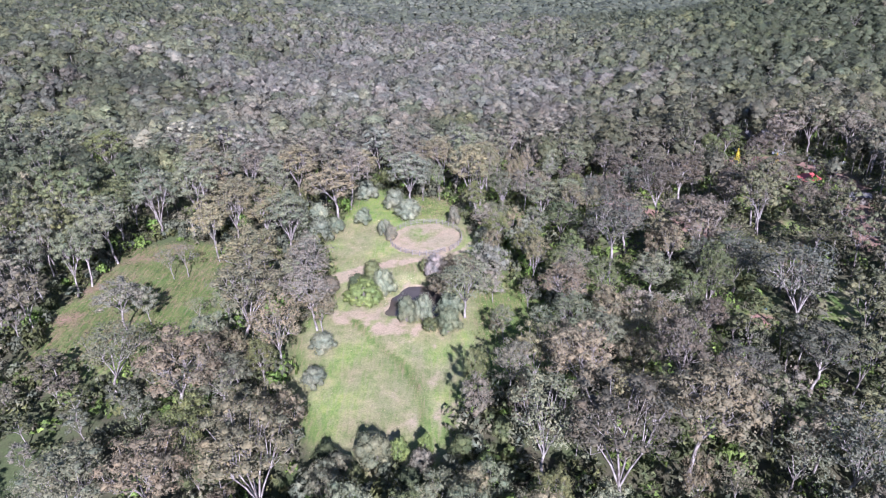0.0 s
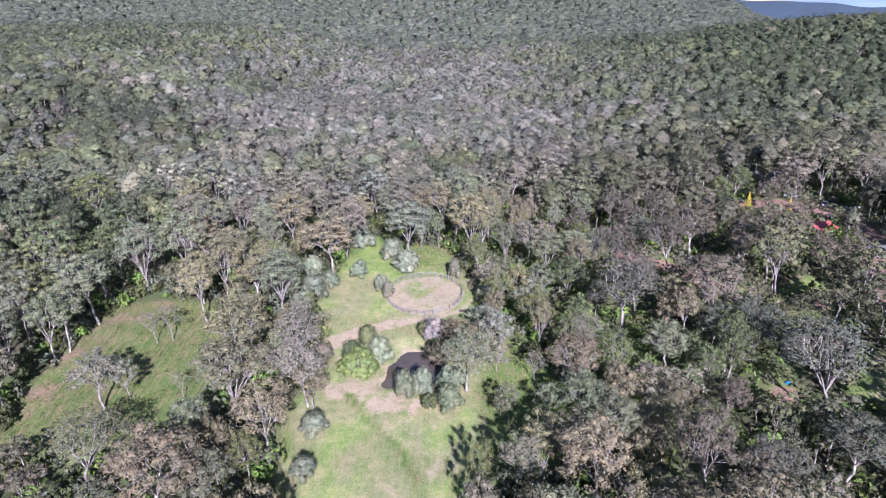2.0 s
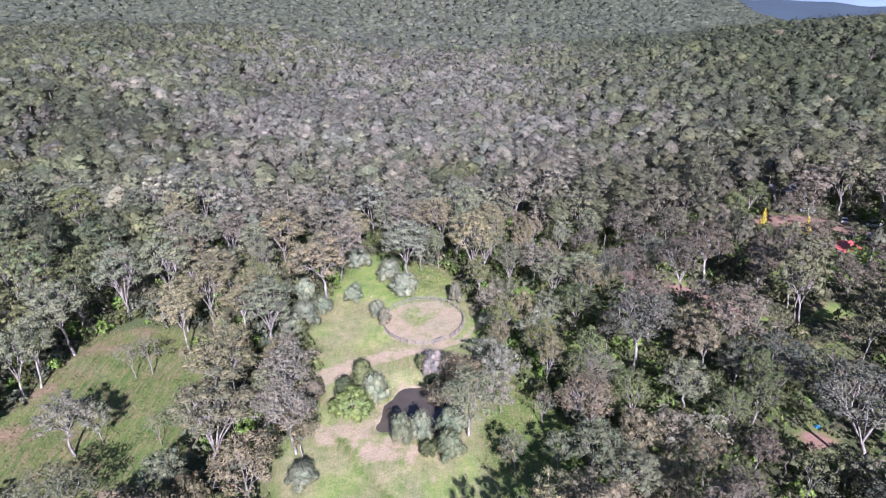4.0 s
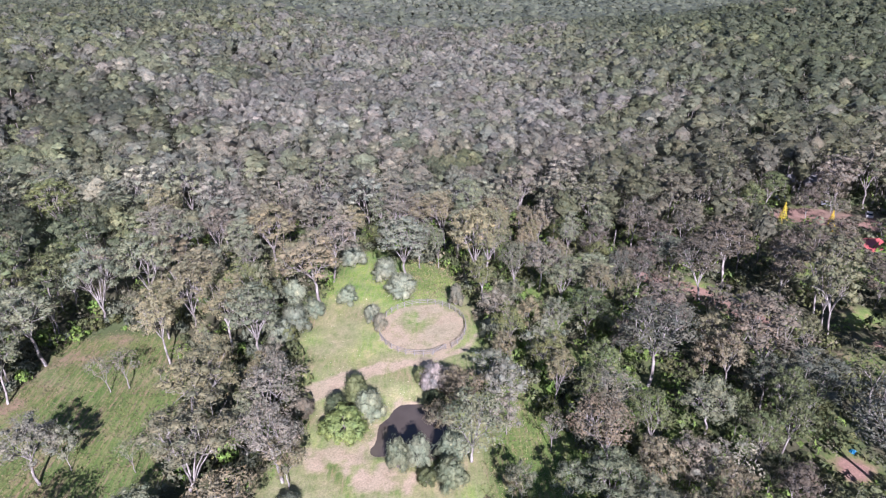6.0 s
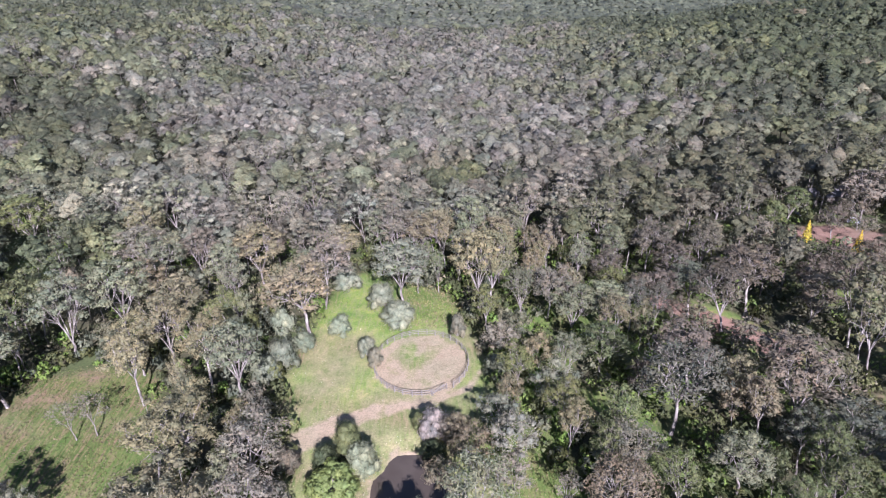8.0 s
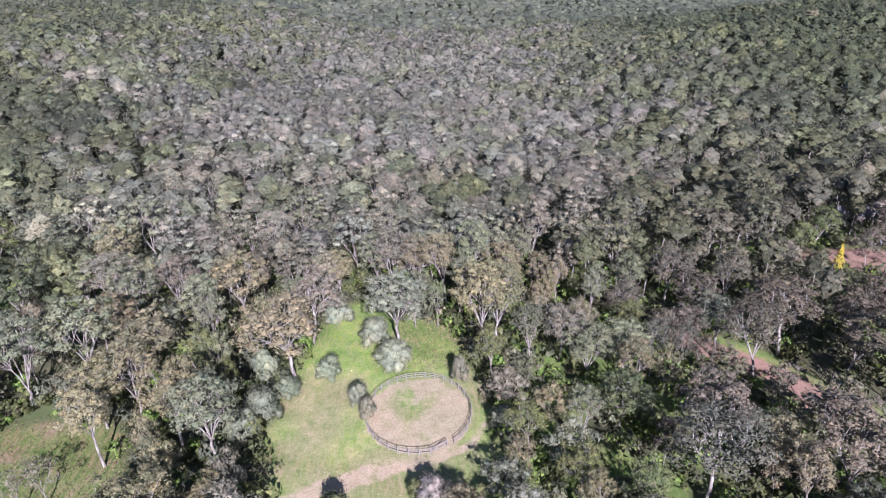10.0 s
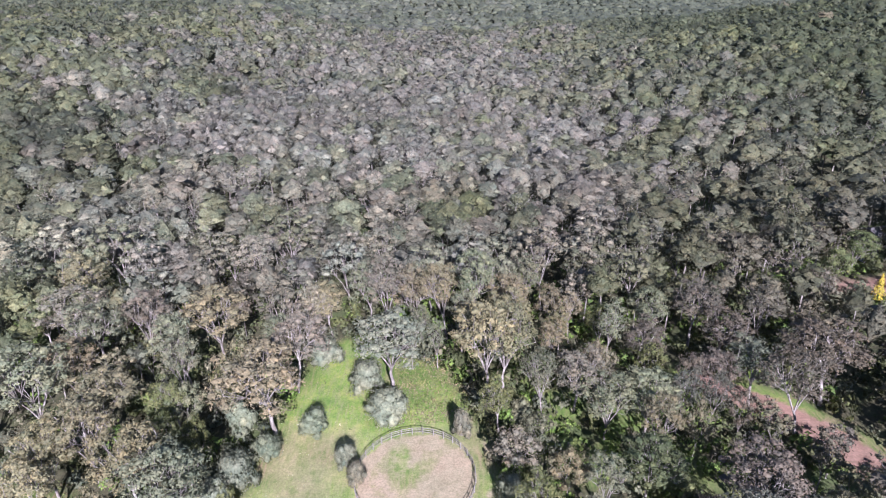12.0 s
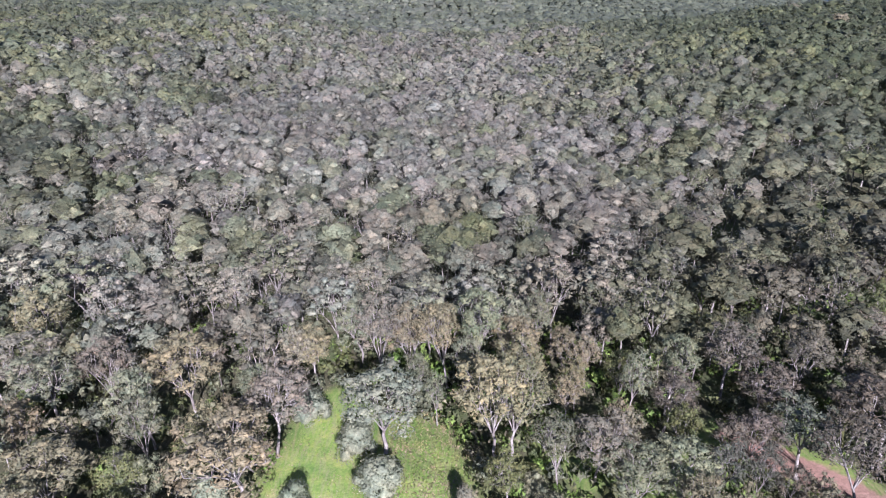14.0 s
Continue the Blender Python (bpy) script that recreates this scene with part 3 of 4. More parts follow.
for k in range(2):
    KINDS["thin", k] = gum_shape(185 + k, 8.0, 2.8, 12, 520, 0.2)
for k in range(4):
    KINDS["fine", k] = gum_shape(210 + k, GUM_H, GUM_R, 46, 4300, 0.2, knots=0.52)
KINDS["cone", 0] = cone_shape(190, 8.0, 1.3, 900, 0.24)
SIZES = {"thin": (8.0, 2.8), "gum": (GUM_H, GUM_R), "fine": (GUM_H, GUM_R), "sparse": (GUM_H, GUM_R), "spray": (BUSH_H, BUSH_R), "dead": (GUM_H, GUM_R), "low": (10.0, 4.6), "bush": (BUSH_H, BUSH_R), "cone": (8.0, 1.3)}
MESHES = {key: (plain_mesh("trunk", wood, BARK), plain_mesh("crown", leaf, LEAF, *SIZES[key[0]], 0.32 if key[0] == "bush" else 0.2 if key[0] == "spray" else 0.12)) for key, (wood, leaf) in KINDS.items()}
PLACED = []
dice = random.Random(7)


def plant(kind, name, x, y, height, reach, tone, label, category, group="", shape=None, turn=None):
    """One tree of its own: an empty at its foot, with trunk and crown under it."""
    variants = [k for k in KINDS if k[0] == kind]
    key = variants[(len(PLACED) if shape is None else shape) % len(variants)]
    h0, r0 = SIZES[kind]
    turn = dice.uniform(0, 360) if turn is None else turn
    wide = reach / r0
    root = new(name)
    root.empty_display_size = 0.5
    root.matrix_world = pose(x, y, float(land(x, y)), 0, 0, turn) @ Matrix.Diagonal((wide, wide, height / h0, 1))
    for part_name, me in zip(("trunk", "crown"), MESHES[key]):
        ob = new(part_name, me)
        ob.parent = root
        if part_name == "crown":
            v = dice.uniform(1.02, 1.56)
            ob.color = (*[c * v * dice.uniform(0.96, 1.04) for c in TONES[tone]], 1)
    PLACED.append((x, y, reach))
    return tagged(root, label, category, group)


WORDS = {"silver": "silvery grey-green", "grey": "grey-green", "tan": "tan-tinged olive", "brown": "rusty brown-tinged", "pink": "pinkish grey", "olive": "olive-green", "green": "fresh green", "dark": "dark green", "pale": "pale thin-leaved", "umber": "dull brown-grey", "slate": "dark slate-green"}


def gum(x, y, height, reach, tone, sparse=False):
    label = "%s gum tree with %s %scrown and pale trunk" % ("low" if height < 11.5 else "tall", WORDS[tone], "sparse " if sparse else "")
    kind = "thin" if sparse and height < 9.5 else "low" if height < 11.5 else "sparse" if sparse else "fine" if y < 125 else "gum"
    return plant(kind, "gum_tree", x, y, height, reach, tone, label, "tree", "gum trees of the forest")


def bush(x, y, height, reach, tone="bush"):
    words = {"bush": "rounded silvery grey-green shrub in grass", "grey": "dense grey-green shrub at the forest edge", "lime": "bright lime-green leafy shrub in grass", "green": "fresh green shrub at the forest edge", "dark": "small dark green shrub in grass", "umber": "dull purple-brown shrub in shade", "twig": "bare pale grey twiggy shrub by the pond", "pink": "small bare pinkish twiggy shrub"}
    return plant("spray" if tone == "lime" else "bush", "shrub", x, y, height, reach, tone, words[tone], "shrub", "shrubs of the clearing")


# ---- trees round the clearing ----
gum(-42.6, 83.0, 19.0, 8.2, "brown")
gum(-35.0, 83.3, 13.0, 6.1, "grey")
gum(-23.9, 62.4, 19.0, 7.4, "brown")
gum(-29.7, 96.3, 17.0, 5.7, "brown", True)
gum(-57.2, 90.1, 14.0, 6.5, "grey", True)
gum(-39.0, 61.1, 16.0, 6.6, "brown")
gum(-50.6, 62.3, 14.0, 6.5, "grey")
gum(67.4, 102.3, 21.0, 8.0, "slate", True)
gum(61.0, 86.7, 14.0, 6.5, "slate")
gum(12.9, 67.8, 19.0, 6.0, "grey", True)
gum(23.4, 63.1, 21.0, 8.2, "umber")
gum(33.8, 68.6, 23.0, 7.5, "brown")
gum(38.3, 83.0, 20.0, 5.5, "umber")
gum(22.1, 82.7, 18.0, 6.1, "brown")
gum(52.0, 62.2, 17.0, 6.1, "slate", True)
gum(49.1, 84.8, 13.0, 5.4, "slate")
gum(23.7, 103.3, 12.0, 5.2, "grey")
gum(-64.2, 110.5, 11.8, 5.8, "silver")
gum(-60.6, 113.3, 8.6, 3.0, "silver")
gum(-49.9, 112.5, 7.0, 2.3, "grey", True)
gum(-63.2, 132.6, 8.5, 2.9, "pink", True)
gum(-60.1, 133.6, 9.0, 3.4, "pink", True)
gum(-80.3, 141.3, 19.0, 7.1, "grey")
gum(-81.0, 129.9, 17.0, 5.2, "grey", True)
gum(-81.8, 125.3, 17.0, 5.1, "grey")
gum(-41.7, 119.5, 18.0, 8.0, "tan")
gum(-29.8, 119.8, 16.0, 6.7, "pale", True)
gum(-25.7, 109.9, 14.0, 5.7, "pale", True)
gum(-24.4, 108.6, 9.0, 4.6, "brown")
gum(-25.6, 114.8, 8.4, 3.6, "pink")
gum(-38.5, 105.2, 18.0, 8.0, "brown")
gum(-74.6, 155.5, 20.0, 6.6, "grey")
gum(-66.9, 161.2, 20.0, 7.2, "grey")
gum(-62.5, 167.6, 17.0, 5.3, "brown")
gum(-55.1, 141.1, 16.0, 5.1, "tan")
gum(-43.0, 143.2, 19.0, 6.0, "tan")
gum(-37.0, 141.2, 19.0, 6.7, "grey")
gum(-58.7, 149.9, 14.0, 5.3, "tan")
gum(-53.3, 151.9, 17.0, 5.6, "tan")
gum(-47.6, 176.0, 17.0, 5.4, "grey")
gum(-28.5, 162.5, 20.0, 8.8, "brown")
gum(-26.8, 173.4, 19.0, 6.3, "pink")
gum(-9.2, 173.8, 18.0, 8.0, "silver")
gum(-5.7, 180.0, 12.0, 3.1, "grey")
gum(8.2, 171.4, 20.0, 6.7, "tan")
gum(10.7, 170.3, 20.0, 6.1, "tan", True)
gum(-0.8, 180.2, 12.0, 2.3, "grey", True)
gum(-64.9, 180.5, 18.0, 6.5, "grey")
gum(-55.7, 160.0, 16.0, 7.1, "brown")
gum(-46.3, 171.1, 15.0, 4.2, "grey")
gum(-43.3, 183.9, 18.0, 7.3, "tan")
gum(-58.6, 185.5, 17.0, 5.4, "pink")
gum(-77.1, 199.4, 18.0, 6.9, "tan")
plant("dead", "dead_tree", -35.2, 215.1, 13, 5.6, "dead", "bleached dead tree with bare white branches", "tree")
gum(-15.0, 197.8, 15.0, 5.3, "grey")
gum(-5.6, 194.4, 16.0, 5.4, "brown")
gum(-14.4, 215.5, 16.0, 5.9, "pink")
gum(-41.4, 211.5, 17.0, 6.0, "pink")
gum(14.0, 179.9, 19.0, 5.1, "tan")
gum(23.0, 166.1, 15.0, 5.4, "pink")
gum(23.4, 213.5, 17.0, 5.5, "pink")
gum(18.2, 198.4, 16.0, 4.7, "grey")
gum(31.6, 178.9, 16.0, 3.7, "grey", True)
gum(39.0, 181.5, 17.0, 4.6, "grey")
gum(49.8, 184.4, 17.0, 6.3, "umber")
gum(52.2, 177.5, 14.0, 5.6, "umber")
gum(62.4, 184.0, 16.0, 5.1, "umber")
gum(27.0, 159.5, 13.0, 5.5, "grey")
gum(33.9, 160.2, 13.0, 6.1, "grey")
gum(46.8, 168.3, 12.0, 5.2, "umber")
gum(53.8, 166.0, 14.0, 6.3, "slate")
gum(39.2, 160.6, 14.0, 3.6, "slate", True)
gum(44.2, 160.4, 13.0, 3.0, "slate", True)
gum(58.4, 159.0, 17.0, 6.3, "umber", True)
gum(38.4, 131.0, 20.0, 8.0, "slate", True)
gum(29.3, 121.4, 12.0, 5.3, "pink", True)
gum(25.9, 110.8, 13.0, 5.8, "brown", True)
gum(37.2, 107.1, 10.0, 4.7, "pink", True)
gum(42.9, 106.2, 9.0, 4.6, "pink", True)
gum(26.2, 96.2, 12.0, 5.8, "grey")
gum(44.1, 118.5, 12.0, 5.5, "grey")
gum(59.3, 130.8, 20.0, 8.8, "umber")
gum(62.9, 121.2, 15.0, 6.9, "slate")
gum(44.9, 140.9, 16.0, 6.9, "umber")
gum(8.9, 131.6, 8.0, 4.2, "silver")
gum(5.0, 124.2, 8.5, 4.4, "brown")
gum(-0.2, 118.6, 7.8, 3.4, "brown")
gum(2.2, 128.6, 7.0, 3.0, "brown")
gum(10.5, 119.3, 8.0, 3.5, "pink")
gum(11.6, 123.6, 11.0, 4.6, "silver")
gum(19.0, 136.5, 11.0, 4.7, "silver")
gum(22.9, 144.0, 12.0, 3.7, "grey")
gum(29.9, 147.1, 12.0, 5.8, "dark")
gum(17.4, 115.2, 8.0, 2.6, "pink", True)
gum(4.2, 113.4, 14.5, 6.2, "grey", True)
gum(11.6, 151.0, 9.0, 4.5, "pink")
gum(15.3, 156.6, 8.0, 4.0, "grey")
gum(18.2, 103.5, 8.0, 3.2, "grey")
gum(-109.6, 204.1, 18.0, 8.0, "olive")
gum(-71.7, 184.4, 17.0, 7.3, "pink")
gum(92.7, 178.3, 8.4, 4.8, "umber")
gum(90.0, 203.5, 11.0, 4.3, "green")
gum(102.5, 197.3, 10.0, 4.2, "umber", True)
gum(115.9, 206.7, 16.0, 7.3, "pink")
gum(97.6, 170.0, 8.0, 4.4, "umber")
gum(81.7, 169.5, 11.0, 5.4, "umber")
gum(80.0, 196.5, 11.0, 5.0, "pink")
gum(66.7, 166.4, 17.0, 7.7, "umber")
gum(93.0, 151.5, 10.0, 5.0, "umber")
gum(89.1, 167.1, 10.0, 5.0, "umber")
gum(131.8, 198.6, 17.0, 7.7, "pink")
gum(97.0, 209.6, 12.0, 5.2, "green")
gum(11.3, 104.1, 8.0, 2.7, "grey")
gum(10.0, 105.9, 4.0, 1.7, "tan")
bush(-7.6, 112.4, 7.0, 2.5, "grey")
bush(-4.3, 112.6, 7.0, 2.5, "bush")
bush(-2.9, 109.2, 3.0, 1.9, "green")
bush(0.8, 108.4, 6.4, 3.0, "grey")
bush(-19.2, 124.8, 5.4, 2.6, "dark")
bush(-25.4, 125.2, 4.6, 2.6, "umber")
bush(-1.6, 127.4, 4.2, 2.3, "dark")
gum(99.5, 177.0, 9.0, 4.6, "umber")
gum(103.7, 155.3, 9.0, 5.0, "umber")
gum(75.3, 158.3, 14.0, 6.4, "umber")
gum(112.6, 202.6, 11.0, 5.4, "umber")
gum(108.6, 194.0, 8.0, 3.8, "umber", True)
bush(-17.2, 119.6, 7.2, 5.2, "lime")
bush(-13.2, 123.9, 7.5, 3.2, "bush")
bush(-16.1, 128.3, 6.5, 3.3, "green")
bush(-23.4, 103.3, 4.2, 3.1, "bush")
bush(-23.2, 92.8, 4.2, 2.6, "bush")
bush(-9.7, 166.0, 6.5, 4.5, "bush")
bush(-21.8, 162.9, 5.0, 3.2, "bush")
bush(-14.0, 174.5, 7.0, 3.9, "bush")
bush(-23.2, 183.1, 7.0, 4.1, "bush")
bush(-13.5, 151.4, 5.0, 1.9, "pink")
bush(-15.3, 154.8, 5.0, 2.1, "bush")
bush(3.2, 161.2, 6.5, 2.0, "pink")
bush(-1.9, 132.1, 6.5, 3.1, "twig")
bush(-4.3, 133.6, 4.0, 1.7, "green")
bush(1.3, 131.0, 6.0, 2.7, "pink")
bush(1.2, 114.0, 6.6, 3.4, "bush")
bush(-28.6, 157.5, 5.0, 2.8, "bush")
bush(-33.6, 146.6, 7.0, 3.2, "bush")
bush(-34.0, 163.0, 7.0, 3.0, "bush")
bush(-31.8, 151.1, 8.0, 4.0, "bush")
bush(-28.3, 132.7, 4.0, 2.0, "green")
bush(-11.0, 73.6, 6.4, 3.4, "grey")
bush(-7.2, 74.4, 5.2, 1.9, "lime")
bush(-3.2, 75.2, 4.8, 1.6, "lime")
bush(2.2, 74.4, 5.0, 2.3, "green")
bush(5.8, 71.8, 3.8, 2.4, "lime")
bush(-15.8, 71.9, 4.0, 2.3, "grey")
bush(-3.9, 71.7, 5.0, 2.3, "pink")
bush(0.2, 71.3, 4.0, 1.8, "grey")
bush(-13.6, 70.2, 3.4, 1.9, "green")
bush(-8.6, 71.0, 3.0, 1.7, "grey")
bush(-5.4, 68.6, 4.2, 2.4, "dark")
bush(-1.4, 68.2, 3.6, 2.0, "green")
bush(3.4, 69.4, 4.4, 2.1, "grey")
bush(9.2, 73.8, 3.2, 1.6, "lime")
bush(8.8, 78.6, 4.6, 2.2, "green")
bush(-18.2, 74.6, 3.8, 2.0, "dark")
bush(13.3, 163.0, 6.0, 2.9, "grey")
bush(10.5, 146.6, 6.0, 3.1, "bush")
bush(20.1, 156.6, 4.0, 2.8, "lime")
bush(23.6, 138.4, 4.0, 2.7, "lime")
bush(32.4, 123.8, 4.0, 2.5, "lime")
bush(34.6, 147.2, 5.0, 3.3, "green")
bush(44.3, 171.0, 4.0, 3.8, "lime")
bush(93.2, 188.9, 2.4, 1.6, "green")
bush(-53.2, 169.1, 6.0, 3.9, "green")
bush(-52.1, 171.2, 4.0, 3.4, "lime")


# ---- the rest of the forest ----
CLUTTER = np.random.RandomState(21)
PLACED += [(105.8, 175.2, 4.5), (101, 168, 3), (117, 226, 5), (113, 160.5, 3), (96.6, 198.2, 2), (104.8, 189.6, 2), (100, 183, 2), (66.3, 113.5, 2.5)]


def lattice(x0, x1, y0, y1, step, rng):
    nx, ny = int((x1 - x0) / step), int((y1 - y0) / (step * 0.866))
    gx, gy = np.meshgrid(np.arange(nx) * step, np.arange(ny) * step * 0.866)
    gx = gx + (np.arange(ny)[:, None] % 2) * step / 2
    x, y = (gx + x0).ravel(), (gy + y0).ravel()
    return x + rng.uniform(-0.42, 0.42, len(x)) * step, y + rng.uniform(-0.42, 0.42, len(x)) * step


def clear_of(x, y, reach):
    keep = np.ones(len(x), dtype=bool)
    for px, py, pr in PLACED:
        keep &= np.hypot(x - px, y - py) > 0.54 * (pr + reach)
    return keep


def in_sight(x, y, side):
    return np.abs(x) < (y + 30) * 0.68 + side


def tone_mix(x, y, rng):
    """Crown colours that drift over the hills, with some sunlight, shade and haze painted in."""
    n = len(x)
    a, b = waves(x, y, 90, 31) + rng.normal(size=n) * 0.7 - 0.9 * smooth((x - 40) / 90) - 0.6 * smooth((-x - 80) / 110) - 0.35 * smooth((y - 480) / 200), waves(x, y, 60, 37) + rng.normal(size=n) * 0.75
    warm = 0.4 - 1.0 * smooth((x - 22) / 70) - 1.1 * smooth((-x - 60) / 110) - 0.7 * smooth((y - 600) / 300) + 0.9 * bell((x - 82) / 36) * bell((y - 168) / 48)
    side = smooth((x - 110) / 80) * smooth((y - 270) / 80)
    wooded = a - 0.8 * side - 0.9 * smooth((x - 95) / 70) * smooth((y - 250) / 60) - 0.7 * smooth((-x - 150) / 70) * smooth((y - 280) / 60)
    # Deep shade left of the meadow is put in as darker crowns.
    shade = smooth((-x - 72) / 25) * bell((y - 195) / 55)
    wooded, warm = wooded - 1.2 * shade, warm - 1.2 * shade
    warm = warm - 0.8 * smooth((x - 95) / 70) * smooth((y - 250) / 60) - 0.5 * smooth((-x - 150) / 70) * smooth((y - 280) / 60)
    names = np.where(b + warm > 1.0, 2, np.where(b + warm > 0.45, 1, np.where(wooded > 0.85, 3, np.where(wooded > 0.0, 0, np.where(wooded > -0.8, 4, np.where(wooded > -1.7, 5, 6))))))
    table = np.array([TONES[k] for k in ("grey", "tan", "brown", "pink", "olive", "green", "dark")])
    # Crowns grey off with distance: aerial haze put into the leaf colour.
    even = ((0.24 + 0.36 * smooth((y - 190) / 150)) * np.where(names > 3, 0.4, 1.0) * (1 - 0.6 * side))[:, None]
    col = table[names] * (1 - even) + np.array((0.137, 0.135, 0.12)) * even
    # Central crowns painted paler: sunlight thrown straight back from them.
    dust_or_hotspot = (np.clip(0.3 + 0.18 * waves(x, y, 80, 93), 0, 0.5) * bell((x + 20) / 120) * smooth((y - 172) / 40) * (1 - smooth((y - 520) / 200)))[:, None]
    col = col * (1 - dust_or_hotspot) + np.array((0.215, 0.21, 0.185)) * dust_or_hotspot
    # Right-hand crowns turn browner, and darker for the weaker light seen there.
    umber = (0.55 * smooth((x - 22) / 60) * (1 - smooth((y - 240) / 60)))[:, None]
    col = col * (1 - umber) + np.array((0.086, 0.08, 0.053)) * umber
    col = col * (1 + 0.13 * waves(x, y, 150, 91) + 0.1 * waves(x, y, 45, 92))[:, None]
    col = col * (1 + rng.uniform(-1, 1, n) * np.where(y < 400, 0.17, 0.12))[:, None] * rng.uniform(0.975, 1.025, (n, 3)) * 1.12
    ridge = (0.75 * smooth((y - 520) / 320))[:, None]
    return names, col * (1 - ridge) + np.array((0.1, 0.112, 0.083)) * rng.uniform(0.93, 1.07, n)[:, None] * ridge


def grow(name, label, category, shapes, x, y, height, reach, h0, r0, tint, rng, share=0.6):
    """Many plants as one mesh of stuff."""
    pick, turn = rng.randint(0, len(shapes), len(x)), rng.uniform(0, 6.283, len(x))
    z = land(x, y)
    verts, tris, index, tints, norms, count = [], [], [], [], [], 0
    for k, (wood, leaf) in enumerate(shapes):
        at = np.where(pick == k)[0]
        if not len(at):
            continue
        v = np.concatenate([wood[0], leaf[0]])
        f = np.concatenate([wood[1], leaf[1] + len(wood[0])])
        c, s = np.cos(turn[at])[:, None], np.sin(turn[at])[:, None]
        w, h = (reach[at] / r0)[:, None], (height[at] / h0)[:, None]
        px = x[at][:, None] + w * (v[:, 0] * c - v[:, 1] * s)
        py = y[at][:, None] + w * (v[:, 0] * s + v[:, 1] * c)
        pz = z[at][:, None] + h * v[:, 2]
        verts.append(np.stack([px, py, pz], 2).reshape(-1, 3))
        m = soft_normals(wood, leaf[:2], h0, r0, share)
        if len(leaf) > 2:
            m[len(wood[0]):] = leaf[2]
        m = np.stack([(m[:, 0] * c - m[:, 1] * s) / w, (m[:, 0] * s + m[:, 1] * c) / w, m[:, 2] / h], 2).reshape(-1, 3)
        norms.append(m / (np.linalg.norm(m, axis=1)[:, None] + 1e-9))
        tris.append((f[None] + (np.arange(len(at)) * len(v))[:, None, None] + count).reshape(-1, 3))
        index.append(np.tile(np.concatenate([np.zeros(len(wood[1]), int), np.ones(len(leaf[1]), int)]), len(at)))
        tints.append(np.repeat(np.concatenate([tint[at], np.ones((len(at), 1))], 1), len(v), axis=0))
        count += len(at) * len(v)
    me = fill(bpy.data.meshes.new(name), np.concatenate(verts), np.concatenate(tris), [BARK, LEAF_MASS], np.concatenate(index))
    me.polygons.foreach_set("use_smooth", np.ones(len(me.polygons), dtype=bool))
    paint(me, "tint", np.concatenate(tints))
    bend_normals(me, np.concatenate(norms))
    return tagged(new(name, me), label, category, kind="stuff")


